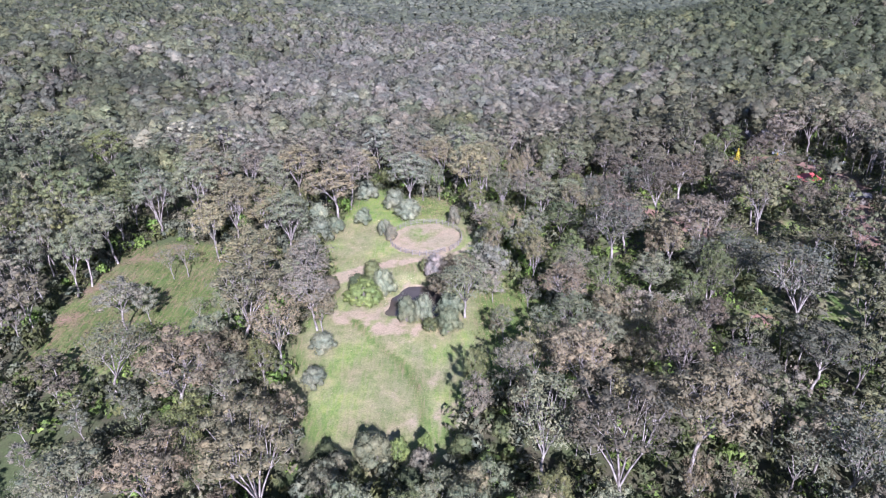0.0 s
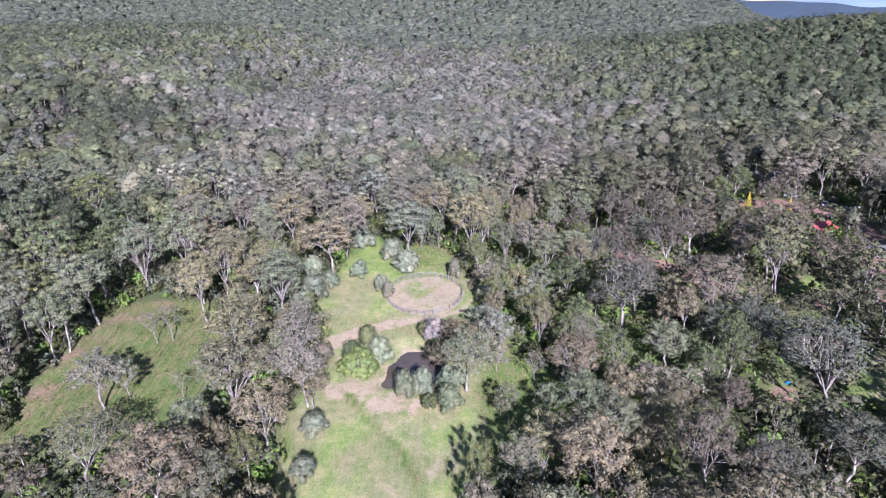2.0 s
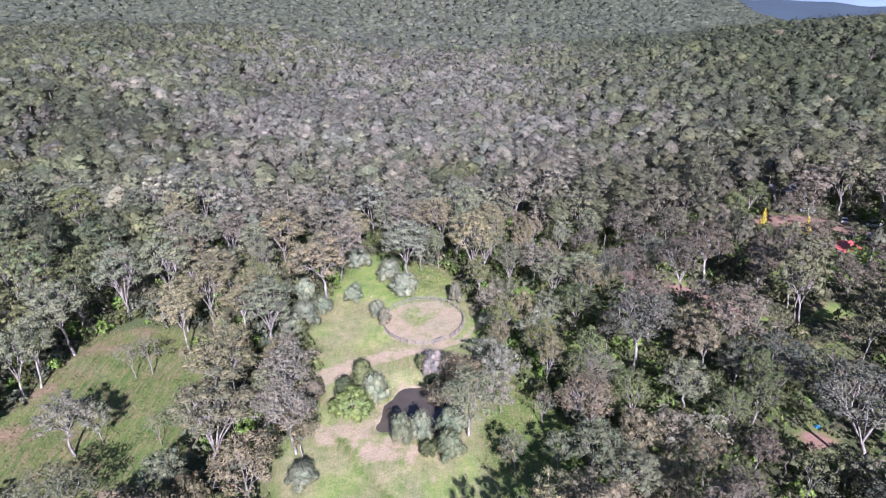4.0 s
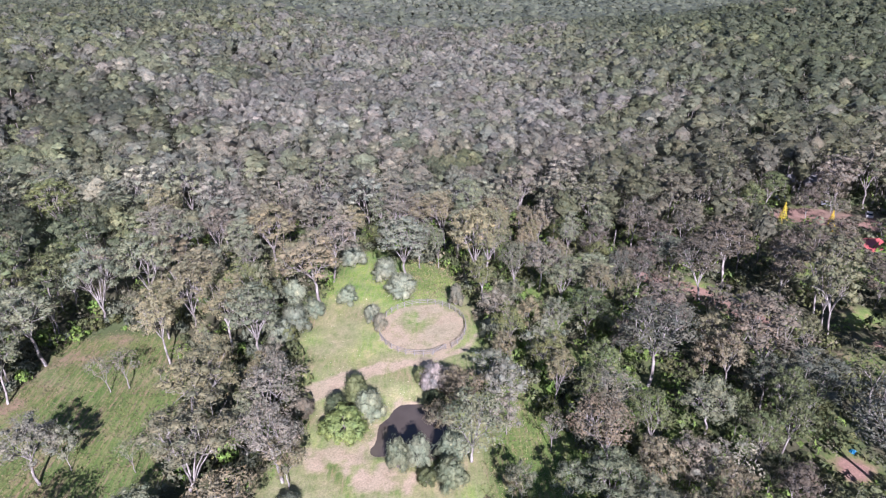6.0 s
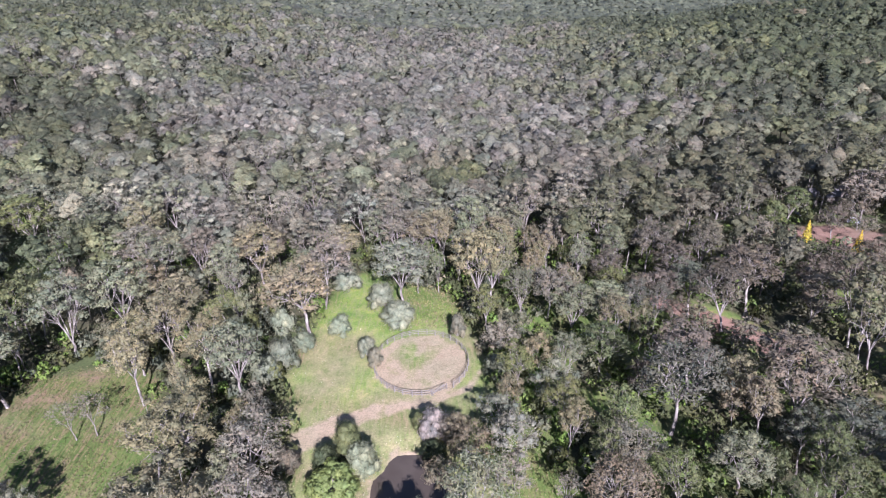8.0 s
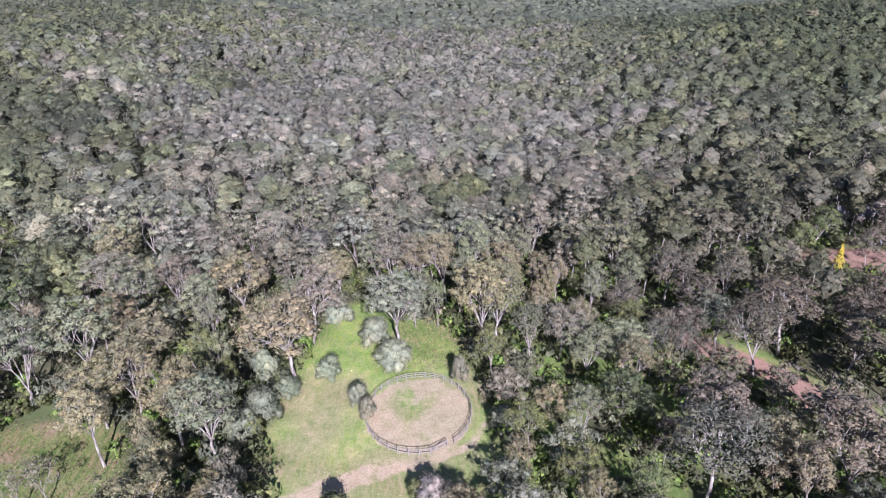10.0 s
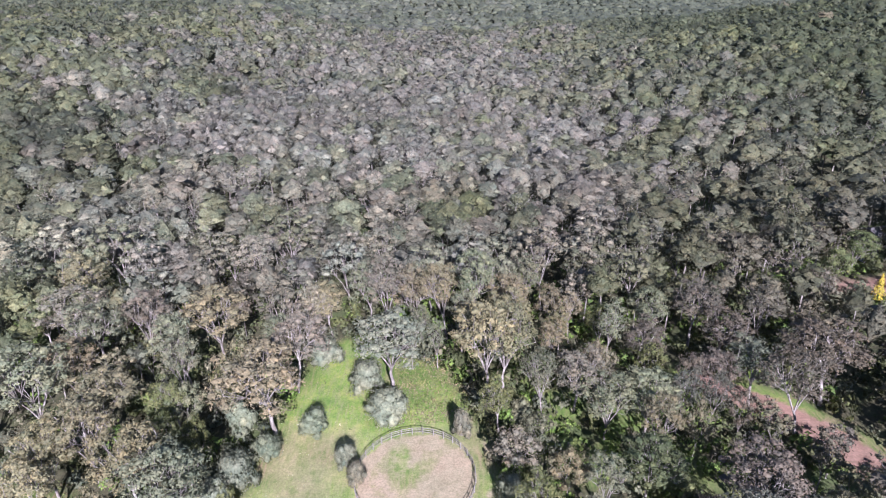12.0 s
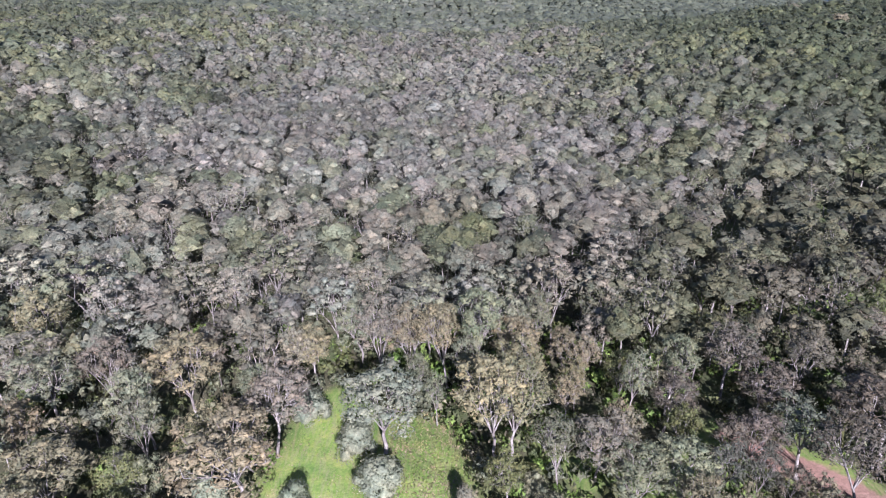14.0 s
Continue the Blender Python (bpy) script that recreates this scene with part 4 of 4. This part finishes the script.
def build_forest():
    rng = CLUTTER
    x, y = lattice(-330, 330, 36, 231, 7.1, rng)
    near_by = smooth((86 - np.abs(x + 5)) / 16) * smooth((195 - y) / 20)
    reach = rng.uniform(3.2, 6.0, len(x)) * (1 - 0.25 * near_by)
    keep = (open_land(x, y) < -0.3 - 0.4 * reach) & clear_of(x, y, reach) & in_sight(x, y, 30)
    x, y, reach, near_by = x[keep], y[keep], reach[keep], near_by[keep]
    height = np.clip(8.5 + reach * rng.uniform(1.1, 2.4, len(x)), 10, 24) * (1 - 0.2 * near_by)
    south = np.where((np.abs(x + 3) < 15) & (y < 76), 3.0 + 0.5 * np.maximum(74 - y, 0), 40.0)
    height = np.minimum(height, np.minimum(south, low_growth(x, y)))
    reach = np.minimum(reach, 0.5 + 0.5 * height)
    low = smooth((-x - 42) / 8) * smooth((112 - y) / 10)
    height, reach = height * (1 - 0.42 * low), reach * (1 - 0.2 * low)
    reach = reach * (1 + 0.2 * smooth((y - 185) / 20))
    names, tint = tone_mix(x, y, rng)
    # the nearest to the clearing stand as trees of their own
    near = np.argsort(np.hypot(x * 1.1, (y - 122) * 0.8))[:125]
    rest = np.ones(len(x), dtype=bool)
    rest[near] = False
    for k in near:
        tone = ("grey", "tan", "brown", "pink", "olive", "green", "dark")[names[k]]
        # Trees to the right swap to darker tones, imitating their shaded look.
        if x[k] > 32:
            tone = {"grey": "slate", "tan": "umber", "pink": "umber"}.get(tone, tone)
        gum(float(x[k]), float(y[k]), float(height[k]), float(reach[k]), tone, bool(rng.uniform() < 0.2))
    airy = [gum_shape(300 + k, GUM_H, GUM_R, 20, 620, 0.37, 4, False, knots=0.6) for k in range(5)]
    airy.append(gum_shape(320, GUM_H, GUM_R, 18, 620, 0.32, 4, False))
    dense = [canopy_shape(330 + k, GUM_H, GUM_R, 12, "coarse", "coarse", 760, 0.27) for k in range(6)]
    for label, shapes, ones in (("grey-green gum forest round the clearing", airy, rest & (y < 165)), ("dense gum forest behind the clearing", airy[:3] + dense, rest & (y >= 165))):
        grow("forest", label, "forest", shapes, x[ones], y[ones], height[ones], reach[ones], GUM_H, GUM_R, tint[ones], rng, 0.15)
    belts = (
        ("gum forest behind the clearing", 228, 400, 7.3, (4.4, 7.7), 14, (9, "plain", "coarse", 330, 0.34)),
        ("gum forest covering the rising hillside", 394, 690, 8.2, (4.7, 8.0), 12, (8, "plain", "coarse", 75, 0.55)),
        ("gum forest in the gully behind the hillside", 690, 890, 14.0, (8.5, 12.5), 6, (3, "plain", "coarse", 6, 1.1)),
        ("far gum forest on the ridge", 885, 1400, 12.5, (7.5, 11.5), 8, (3, "plain", "coarse", 12, 1.0)),
        ("far gum forest on the last slopes", 1395, 2300, 25.0, (16.0, 23.0), 6, (3, "plain", "coarse", 6, 1.6)),
    )
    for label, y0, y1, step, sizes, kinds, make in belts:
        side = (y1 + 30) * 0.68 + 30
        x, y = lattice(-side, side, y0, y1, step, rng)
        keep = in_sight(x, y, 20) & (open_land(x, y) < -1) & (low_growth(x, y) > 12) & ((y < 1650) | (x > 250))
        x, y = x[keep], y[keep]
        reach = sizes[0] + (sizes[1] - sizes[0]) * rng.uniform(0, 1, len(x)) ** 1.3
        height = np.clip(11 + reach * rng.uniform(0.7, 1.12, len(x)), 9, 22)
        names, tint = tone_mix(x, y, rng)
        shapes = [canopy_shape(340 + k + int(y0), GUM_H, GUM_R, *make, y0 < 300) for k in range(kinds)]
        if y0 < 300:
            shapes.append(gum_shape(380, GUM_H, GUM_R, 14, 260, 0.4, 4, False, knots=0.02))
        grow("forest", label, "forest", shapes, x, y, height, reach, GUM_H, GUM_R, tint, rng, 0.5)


def build_outer_forest():
    """Woods round about, that close the place behind and beside the view."""
    rng = np.random.RandomState(55)
    for step, sizes, make, near in ((7.6, (3.8, 6.4), (9, "coarse", "coarse", 170, 0.45), True), (19.0, (7.5, 11.0), (5, "coarse", "coarse", 6, 1.1), False)):
        x, y = lattice(-520, 520, -330, 640, step, rng)
        close = (np.abs(x) < 100) & (y > -70) & (y < 130)
        keep = (~in_sight(x, y, 26) | (y < 34)) & (close == near)
        x, y = x[keep], y[keep]
        reach = rng.uniform(*sizes, len(x))
        names, tint = tone_mix(x, y, rng)
        shapes = [canopy_shape(700 + k, GUM_H, GUM_R, *make) for k in range(6)]
        grow("forest", "gum forest on the slopes round about", "forest", shapes, x, y, 7 + reach * rng.uniform(0.9, 1.5, len(x)), reach, GUM_H, GUM_R, tint, rng, 0.5)


def build_undergrowth():
    rng = np.random.RandomState(44)
    x, y = lattice(-165, 165, 25, 225, 3.6, rng)
    keep = (open_land(x, y) < -0.5) & (rng.uniform(size=len(x)) < 0.55 + 0.35 * (x > 5)) & in_sight(x, y, 10)
    x, y = x[keep], y[keep]
    reach = rng.uniform(1.2, 3.2, len(x))
    green = np.array([TONES["green"], TONES["grey"], TONES["olive"], (0.13, 0.19, 0.045), (0.16, 0.15, 0.1)])
    pick = np.where((rng.uniform(size=len(x)) < 0.4) & (np.abs(x - 30) < 34) & (y > 90), 3, rng.randint(0, 5, len(x)))
    tint = green[pick] * rng.uniform(0.8, 1.25, len(x))[:, None]
    shapes = [bush_shape(400 + k, BUSH_H, BUSH_R, 8, 64, 0.55, False) for k in range(5)]
    grow("undergrowth", "low green shrubs and saplings beneath the gum trees", "undergrowth", shapes, x, y, reach * rng.uniform(1.1, 2.2, len(x)), reach, BUSH_H, BUSH_R, tint, rng)

    # thicker scrub along the edge of the clearing
    x, y = lattice(-100, 60, 55, 215, 3.3, rng)
    depth = -np.maximum(inside(FIELD, x, y), inside(MEADOW, x, y))
    keep = (depth > 1.2) & (depth < 13) & (rng.uniform(size=len(x)) < 0.62)
    x, y = x[keep], y[keep]
    reach = rng.uniform(1.1, 2.6, len(x))
    mixed = np.array([TONES["bush"], TONES["grey"], TONES["green"], TONES["olive"], (0.16, 0.25, 0.055), TONES["bush"]])
    tint = mixed[rng.randint(0, 6, len(x))] * rng.uniform(0.75, 1.1, len(x))[:, None]
    shapes = [bush_shape(420 + k, BUSH_H, BUSH_R, 9, 130, 0.6, False) for k in range(4)]
    grow("undergrowth", "thick grey-green scrub along the clearing edge", "undergrowth", shapes, x, y, reach * rng.uniform(1.1, 2.4, len(x)), reach, BUSH_H, BUSH_R, tint, rng)


build_forest()
build_outer_forest()
build_undergrowth()


def build_grass():
    """Tufts of grass and weeds over the open land."""
    rng = np.random.RandomState(77)
    x, y = rng.uniform(-84, 20, 230000), rng.uniform(60, 196, 230000)
    deep = np.maximum(inside(FIELD, x, y), inside(MEADOW, x, y))
    bare = np.minimum.reduce([yard_reach(x, y) - 1.05, along(TRACK, x, y) - 2.2, pond_reach(x, y) - 1.12, -inside(BARE, x, y) - 0.3])
    tall = np.maximum(x < -44, (x > 5.5) & (y < 140)) * 1.0
    tall = np.maximum(tall, 0.7 * smooth((2.0 - np.abs(pond_reach(x, y) - 1.3) / 0.12)))
    herbs = 1.0 * ((y > 164) & (x > -9))
    tall = np.maximum(tall, 0.9 * herbs)
    thick = 0.12 + 0.3 * herbs + 0.16 * waves(x, y, 9, 71) + 0.14 * (y > 160) + 0.3 * tall
    keep = (deep > -3.5) & (bare > 0) & (rng.uniform(size=len(x)) < thick)
    x, y, tall = x[keep], y[keep], tall[keep]
    n = len(x)
    z = land(x, y)
    a, w, h = rng.uniform(0, 6.283, n), rng.uniform(0.08, 0.17, n), rng.uniform(0.04, 0.09, n) * (1 + 1.0 * (y > 163) + 2.2 * tall)
    lean = rng.normal(size=(n, 2)) * (0.16 + 0.14 * tall)[:, None]
    ca, sa = np.cos(a) * w, np.sin(a) * w
    verts = np.stack([np.stack([x - ca, y - sa, z - 0.02], 1), np.stack([x + ca, y + sa, z - 0.02], 1), np.stack([x + lean[:, 0], y + lean[:, 1], z + h], 1)], 1).reshape(-1, 3)
    me = fill(bpy.data.meshes.new("grass"), verts, np.arange(3 * n).reshape(-1, 3), [LEAF_MASS])
    mixed = np.array([(0.17, 0.2, 0.07), (0.14, 0.19, 0.055), (0.24, 0.2, 0.12), (0.19, 0.21, 0.075), (0.46, 0.42, 0.32)])
    drift = waves(x, y, 11, 73) + rng.normal(size=n) * 0.5 - 0.5 * (x > 5)
    tint = mixed[np.where((rng.uniform(size=n) < 0.13) & (y > 118) & (y < 166) & (x > -32) & (x < -6), 4, np.where(drift > 0.55, 2, rng.randint(0, 4, n)))] * rng.uniform(0.8, 1.15, n)[:, None] * (1 - 0.34 * (x < -44))[:, None]
    paint(me, "tint", np.repeat(np.concatenate([tint, np.ones((n, 1))], 1), 3, axis=0))
    tagged(new("grass", me), "rough pasture grass and weeds in the clearing", "grass", kind="stuff")


build_grass()


# ---- the round yard ----
def box(bm, m, sx, sy, sz):
    """A box of that size about the origin of m."""
    made = bmesh.ops.create_cube(bm, size=1.0, matrix=m @ Matrix.Diagonal((sx, sy, sz, 1)))
    return made["verts"]


def bar(bm, a, b, wide, high):
    """A squared timber from a to b."""
    a, b = Vector(a), Vector(b)
    way = b - a
    m = Matrix.Translation((a + b) / 2) @ way.to_track_quat("X", "Z").to_matrix().to_4x4()
    box(bm, m, way.length, wide, high)
    bmesh.ops.bevel(bm, geom=bm.edges[:], offset=min(wide, high) * 0.12, segments=1, affect="EDGES")


def yard_point(degrees, up):
    x, y = YARD_X + YARD_RX * math.cos(radians(degrees)), YARD_Y + YARD_RY * math.sin(radians(degrees))
    return Vector((x, y, float(land(x, y)) + up))


def rails(a, b, parent, rng):
    """Three rails from post to post."""
    for up in (0.5, 0.92, 1.3):
        bm = bmesh.new()
        sag = rng.uniform(-0.03, 0.03)
        bar(bm, a + Vector((0, 0, up + sag)) - parent.location, b + Vector((0, 0, up - sag)) - parent.location, 0.045, 0.095)
        part("rail", bm, TIMBER, parent)


def post_at(p, parent, high):
    bm = bmesh.new()
    bmesh.ops.create_cone(bm, cap_ends=True, segments=8, radius1=0.08, radius2=0.07, depth=high + 0.4, matrix=Matrix.Translation(p + Vector((0, 0, high / 2 - 0.2)) - parent.location))
    part("post", bm, TIMBER, parent)


def build_yard_fence():
    rng = random.Random(3)
    fence = new("round_yard_fence")
    fence.location = (YARD_X, YARD_Y, float(land(YARD_X, YARD_Y)))
    first, last, bays = -49.0, 283.0, 30
    posts = [yard_point(first + (last - first) * k / bays, 0) for k in range(bays + 1)]
    for p in posts:
        post_at(p, fence, 1.38 + rng.uniform(-0.06, 0.08))
    for a, b in zip(posts, posts[1:]):
        rails(a, b, fence, rng)
    tagged(fence, "round horse yard fence of weathered grey timber posts and rails", "fence")
    gate = new("yard_gate")
    a, b = yard_point(284.5, 0), Vector((0.55, 143.9, 0))
    b.z = float(land(b.x, b.y))
    gate.location = a
    post_at(a, gate, 1.4)
    post_at(b, gate, 1.33)
    rails(a, b, gate, rng)
    bm = bmesh.new()
    bar(bm, a + Vector((0, 0, 0.55)) - gate.location, b + Vector((0, 0, 1.35)) - gate.location, 0.05, 0.1)
    part("brace", bm, TIMBER, gate)
    tagged(gate, "timber yard gate standing ajar in the fence gap", "gate")


build_yard_fence()

# ---- the homestead among the trees ----
RED_ROOF = grainy("red_roof_steel", (0.36, 0.075, 0.07), (0.46, 0.11, 0.1), 1.5, 0.45, 0.1)
PALE_ROOF = grainy("pale_roof_steel", (0.13, 0.125, 0.125), (0.2, 0.19, 0.185), 1.2, 0.6, 0.1)
CLADDING = grainy("cladding", (0.14, 0.125, 0.105), (0.2, 0.18, 0.15), 3.0, 0.7)
DOOR_PAINT = grainy("door_paint", (0.12, 0.1, 0.08), (0.18, 0.15, 0.12), 4.0, 0.6)


def glass_material():
    m, nt, b = material("dark_glass", 0.05)
    b.inputs["Base Color"].default_value = (0.02, 0.025, 0.03, 1)
    b.inputs["Specular IOR Level"].default_value = 0.6
    return m


GLASS = glass_material()


def roof_slab(bm, x0, x1, y_low, y_high, z_low, z_high, thick=0.08, rib=0.5):
    """One pitched plane of ribbed steel, y_low to y_high."""
    n = max(2, int((x1 - x0) / rib))
    for k in range(n):
        a, b = x0 + (x1 - x0) * k / n, x0 + (x1 - x0) * (k + 1) / n
        lift = 0.03 if k % 2 else 0.0
        top = [(a, y_low, z_low + lift), (b, y_low, z_low + lift), (b, y_high, z_high + lift), (a, y_high, z_high + lift)]
        v = [bm.verts.new(p) for p in top] + [bm.verts.new((p[0], p[1], p[2] - thick)) for p in top]
        for f in ((0, 1, 2, 3), (7, 6, 5, 4), (0, 4, 5, 1), (1, 5, 6, 2), (2, 6, 7, 3), (3, 7, 4, 0)):
            bm.faces.new([v[i] for i in f])


def building(name, x, y, turn, long, deep, eave, ridge, roof_mat, label, windows=2):
    """A small gabled building: walls, roof, door, windows."""
    root = new(name)
    low = min(float(land(x + a, y + b)) for a in (-long / 2, long / 2) for b in (-deep / 2, deep / 2))
    root.matrix_world = pose(x, y, low, 0, 0, turn)
    hx, hy = long / 2, deep / 2
    bm = bmesh.new()
    ring = [(-hy, 0), (hy, 0), (hy, eave), (0, ridge), (-hy, eave)]
    ends = [[bm.verts.new((sx, py, pz - (0.3 if pz == 0 else 0))) for py, pz in ring] for sx in (-hx, hx)]
    bm.faces.new(ends[0][::-1])
    bm.faces.new(ends[1])
    for k in range(5):
        j = (k + 1) % 5
        bm.faces.new([ends[0][k], ends[0][j], ends[1][j], ends[1][k]])
    bmesh.ops.recalc_face_normals(bm, faces=bm.faces[:])
    part("wall", bm, CLADDING, root)
    over = 0.45
    drop = (ridge - eave) / hy * over
    bm = bmesh.new()
    roof_slab(bm, -hx - over, hx + over, -hy - over, 0.0, eave - drop + 0.12, ridge + 0.12)
    roof_slab(bm, -hx - over, hx + over, hy + over, 0.0, eave - drop + 0.12, ridge + 0.12)
    bmesh.ops.recalc_face_normals(bm, faces=bm.faces[:])
    part("roof", bm, roof_mat, root)
    bm = bmesh.new()
    box(bm, pose(-hx * 0.15, -hy - 0.03, 1.02), 0.9, 0.06, 2.04)
    part("door", bm, DOOR_PAINT, root)
    for k in range(windows):
        bm = bmesh.new()
        box(bm, pose(-hx * 0.7 + k * hx * 1.15, -hy - 0.02, 1.5), 1.3, 0.05, 1.0)
        part("window", bm, GLASS, root)
    return tagged(root, label, "building")


building("shed", 105.8, 175.2, 24, 6.4, 5.6, 2.5, 3.5, RED_ROOF, "small shed with bright red steel roof among trees")
building("house", 117.0, 226.0, 12, 13.0, 7.5, 2.7, 4.3, PALE_ROOF, "low house with dull grey steel roof among gum trees", 3)
building("shed", 113.0, 160.5, -20, 4.6, 3.4, 2.2, 2.8, PALE_ROOF, "little grey-roofed shed beside the red dirt drive", 1)
RUBBER = grainy("tyre_rubber", (0.02, 0.02, 0.02), (0.04, 0.04, 0.04), 8.0, 0.9)
STEEL = grainy("wheel_steel", (0.4, 0.4, 0.42), (0.55, 0.55, 0.57), 6.0, 0.4, 0.1, 0.8)


def car_paint(name, colour):
    m, nt, b = material(name, 0.3)
    n = noise_node(nt, 2.0, 3.0, 0.5, place(nt))
    nt.links.new(ramp(nt, n, [(0.35, tuple(c * 0.9 for c in colour)), (0.65, colour)]), b.inputs["Base Color"])
    b.inputs["Coat Weight"].default_value = 0.5
    return m


def loft(bm, sections):
    """A closed skin through rectangles with cut corners: (x, half width, low z, high z)."""
    rows = []
    for x, w, lo, hi in sections:
        c = min(0.12, (hi - lo) * 0.3)
        rows.append([bm.verts.new(p) for p in ((x, -w, lo), (x, w, lo), (x, w, hi - c), (x, w - c, hi), (x, -w + c, hi), (x, -w, hi - c))])
    for a, b in zip(rows, rows[1:]):
        for k in range(6):
            j = (k + 1) % 6
            bm.faces.new([a[k], a[j], b[j], b[k]])
    bm.faces.new(rows[0][::-1])
    bm.faces.new(rows[-1])
    bmesh.ops.recalc_face_normals(bm, faces=bm.faces[:])


def car(x, y, turn, paint_mat, label, tall=0.0):
    root = new("car")
    root.matrix_world = pose(x, y, float(land(x, y)), 0, 0, turn)
    bm = bmesh.new()
    loft(bm, [(-2.2, 0.78, 0.4, 0.85), (-2.05, 0.88, 0.3, 0.98), (-0.9, 0.9, 0.28, 1.0), (0.9, 0.9, 0.28, 0.98), (1.9, 0.86, 0.3, 0.9), (2.2, 0.74, 0.4, 0.72)])
    body = part("body", bm, paint_mat, root)
    bm = bmesh.new()
    loft(bm, [(-2.0 if tall else -1.7, 0.78, 0.97, 1.02), (-1.7 if tall else -1.1, 0.72, 0.97, 1.45 + tall), (0.3, 0.72, 0.97, 1.45 + tall), (1.15, 0.78, 0.97, 1.0)])
    part("cabin", bm, GLASS, root)
    bm = bmesh.new()
    box(bm, pose(-0.5, 0, 1.47 + tall), 1.7, 1.36, 0.05)
    part("roof_panel", bm, paint_mat, root)
    for sx in (-1.35, 1.35):
        for sy in (-0.82, 0.82):
            bm = bmesh.new()
            bmesh.ops.create_cone(bm, cap_ends=True, segments=16, radius1=0.33, radius2=0.33, depth=0.22, matrix=pose(sx, sy, 0.33, 90))
            wheel = part("wheel", bm, RUBBER, root)
            bm = bmesh.new()
            bmesh.ops.create_cone(bm, cap_ends=True, segments=12, radius1=0.2, radius2=0.18, depth=0.25, matrix=pose(sx, sy, 0.33, 90))
            part("rim", bm, STEEL, wheel)
    return tagged(root, label, "car", "parked cars by the homestead")


car(120.6, 184.7, 30, car_paint("blue_paint", (0.06, 0.12, 0.3)), "blue parked car on bare red dirt")
car(127.2, 194.0, 10, car_paint("white_paint", (0.75, 0.75, 0.74)), "white parked van on bare red dirt", 0.45)
car(115.0, 207.3, -25, car_paint("silver_paint", (0.45, 0.47, 0.5)), "silver parked car under gum trees")
car(105.0, 215.4, 8, car_paint("slate_paint", (0.09, 0.12, 0.18)), "dark slate parked car under gum trees")
car(120.8, 198.0, 60, car_paint("cream_paint", (0.6, 0.57, 0.5)), "cream parked car beside the homestead")
plant("cone", "conifer", 96.6, 198.2, 6.8, 1.3, "yellow", "golden yellow upright conifer beside red drive", "tree", "golden conifers", 0)
plant("cone", "conifer", 104.8, 189.6, 6.5, 1.2, "yellow", "golden yellow upright conifer beside red drive", "tree", "golden conifers", 0)


TARPAULIN = grainy("blue_tarpaulin", (0.01, 0.09, 0.17), (0.02, 0.16, 0.27), 5.0, 0.45, 0.4)


def tarpaulin(x, y):
    """A heap of crumpled sheeting: folded rings that fall from its crest to the ground."""
    rng = random.Random(91)
    bm = bmesh.new()
    rings, n = [], 18
    for share, high in ((1.08, -0.04), (1.0, 0.04), (0.8, 0.2), (0.55, 0.34), (0.28, 0.4)):
        ring = []
        for k in range(n):
            a = 2 * math.pi * k / n
            r = share * (1 + 0.16 * math.sin(3 * a + 1) + 0.1 * math.sin(7 * a) + rng.uniform(-0.06, 0.06))
            px, py = x + 0.55 * r * math.cos(a), y + 0.42 * r * math.sin(a)
            ring.append(bm.verts.new((px, py, float(land(px, py)) + high * (1 + 0.25 * math.sin(5 * a + share * 4)))))
        rings.append(ring)
    for low, top in zip(rings, rings[1:]):
        for k in range(n):
            bm.faces.new((low[k], low[(k + 1) % n], top[(k + 1) % n], top[k]))
    bm.faces.new(rings[-1])
    me = bpy.data.meshes.new("tarpaulin")
    bm.to_mesh(me)
    bm.free()
    me.materials.append(TARPAULIN)
    tagged(new("tarpaulin", me), "crumpled dull blue tarpaulin heap on bare dirt", "tarpaulin")


tarpaulin(66.3, 113.5)


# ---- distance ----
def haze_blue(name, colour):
    # The blue of distance haze is painted into the hills' base colour.
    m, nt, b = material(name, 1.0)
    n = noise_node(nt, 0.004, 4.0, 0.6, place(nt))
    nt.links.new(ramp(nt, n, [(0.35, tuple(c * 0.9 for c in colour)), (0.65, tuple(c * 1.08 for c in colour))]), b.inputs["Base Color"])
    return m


def far_range(name, away, low_turn, high_turn, heights, colour, label):
    """A wooded range far off: an uneven crest along an arc, with its slope towards the valley."""
    bm = bmesh.new()
    rows = []
    n = 90
    for k in range(n + 1):
        a = radians(low_turn + (high_turn - low_turn) * k / n)
        u = k / n * (len(heights) - 1)
        i = min(int(u), len(heights) - 2)
        f = float(smooth(u - i))
        h = heights[i] * (1 - f) + heights[i + 1] * f + 3.0 * math.sin(k * 0.5) + 2.5 * math.sin(k * 0.23 + 1)
        row = []
        for d, z in ((away - 600, -75), (away - 220, h * 0.55), (away, h), (away + 150, h * 0.5)):
            row.append(bm.verts.new((math.sin(a) * d, math.cos(a) * d, z)))
        rows.append(row)
    for a, b in zip(rows, rows[1:]):
        for k in range(3):
            bm.faces.new([a[k], b[k], b[k + 1], a[k + 1]])
    bmesh.ops.recalc_face_normals(bm, faces=bm.faces[:])
    for f in bm.faces:
        f.smooth = True
    me = bpy.data.meshes.new(name)
    bm.to_mesh(me)
    bm.free()
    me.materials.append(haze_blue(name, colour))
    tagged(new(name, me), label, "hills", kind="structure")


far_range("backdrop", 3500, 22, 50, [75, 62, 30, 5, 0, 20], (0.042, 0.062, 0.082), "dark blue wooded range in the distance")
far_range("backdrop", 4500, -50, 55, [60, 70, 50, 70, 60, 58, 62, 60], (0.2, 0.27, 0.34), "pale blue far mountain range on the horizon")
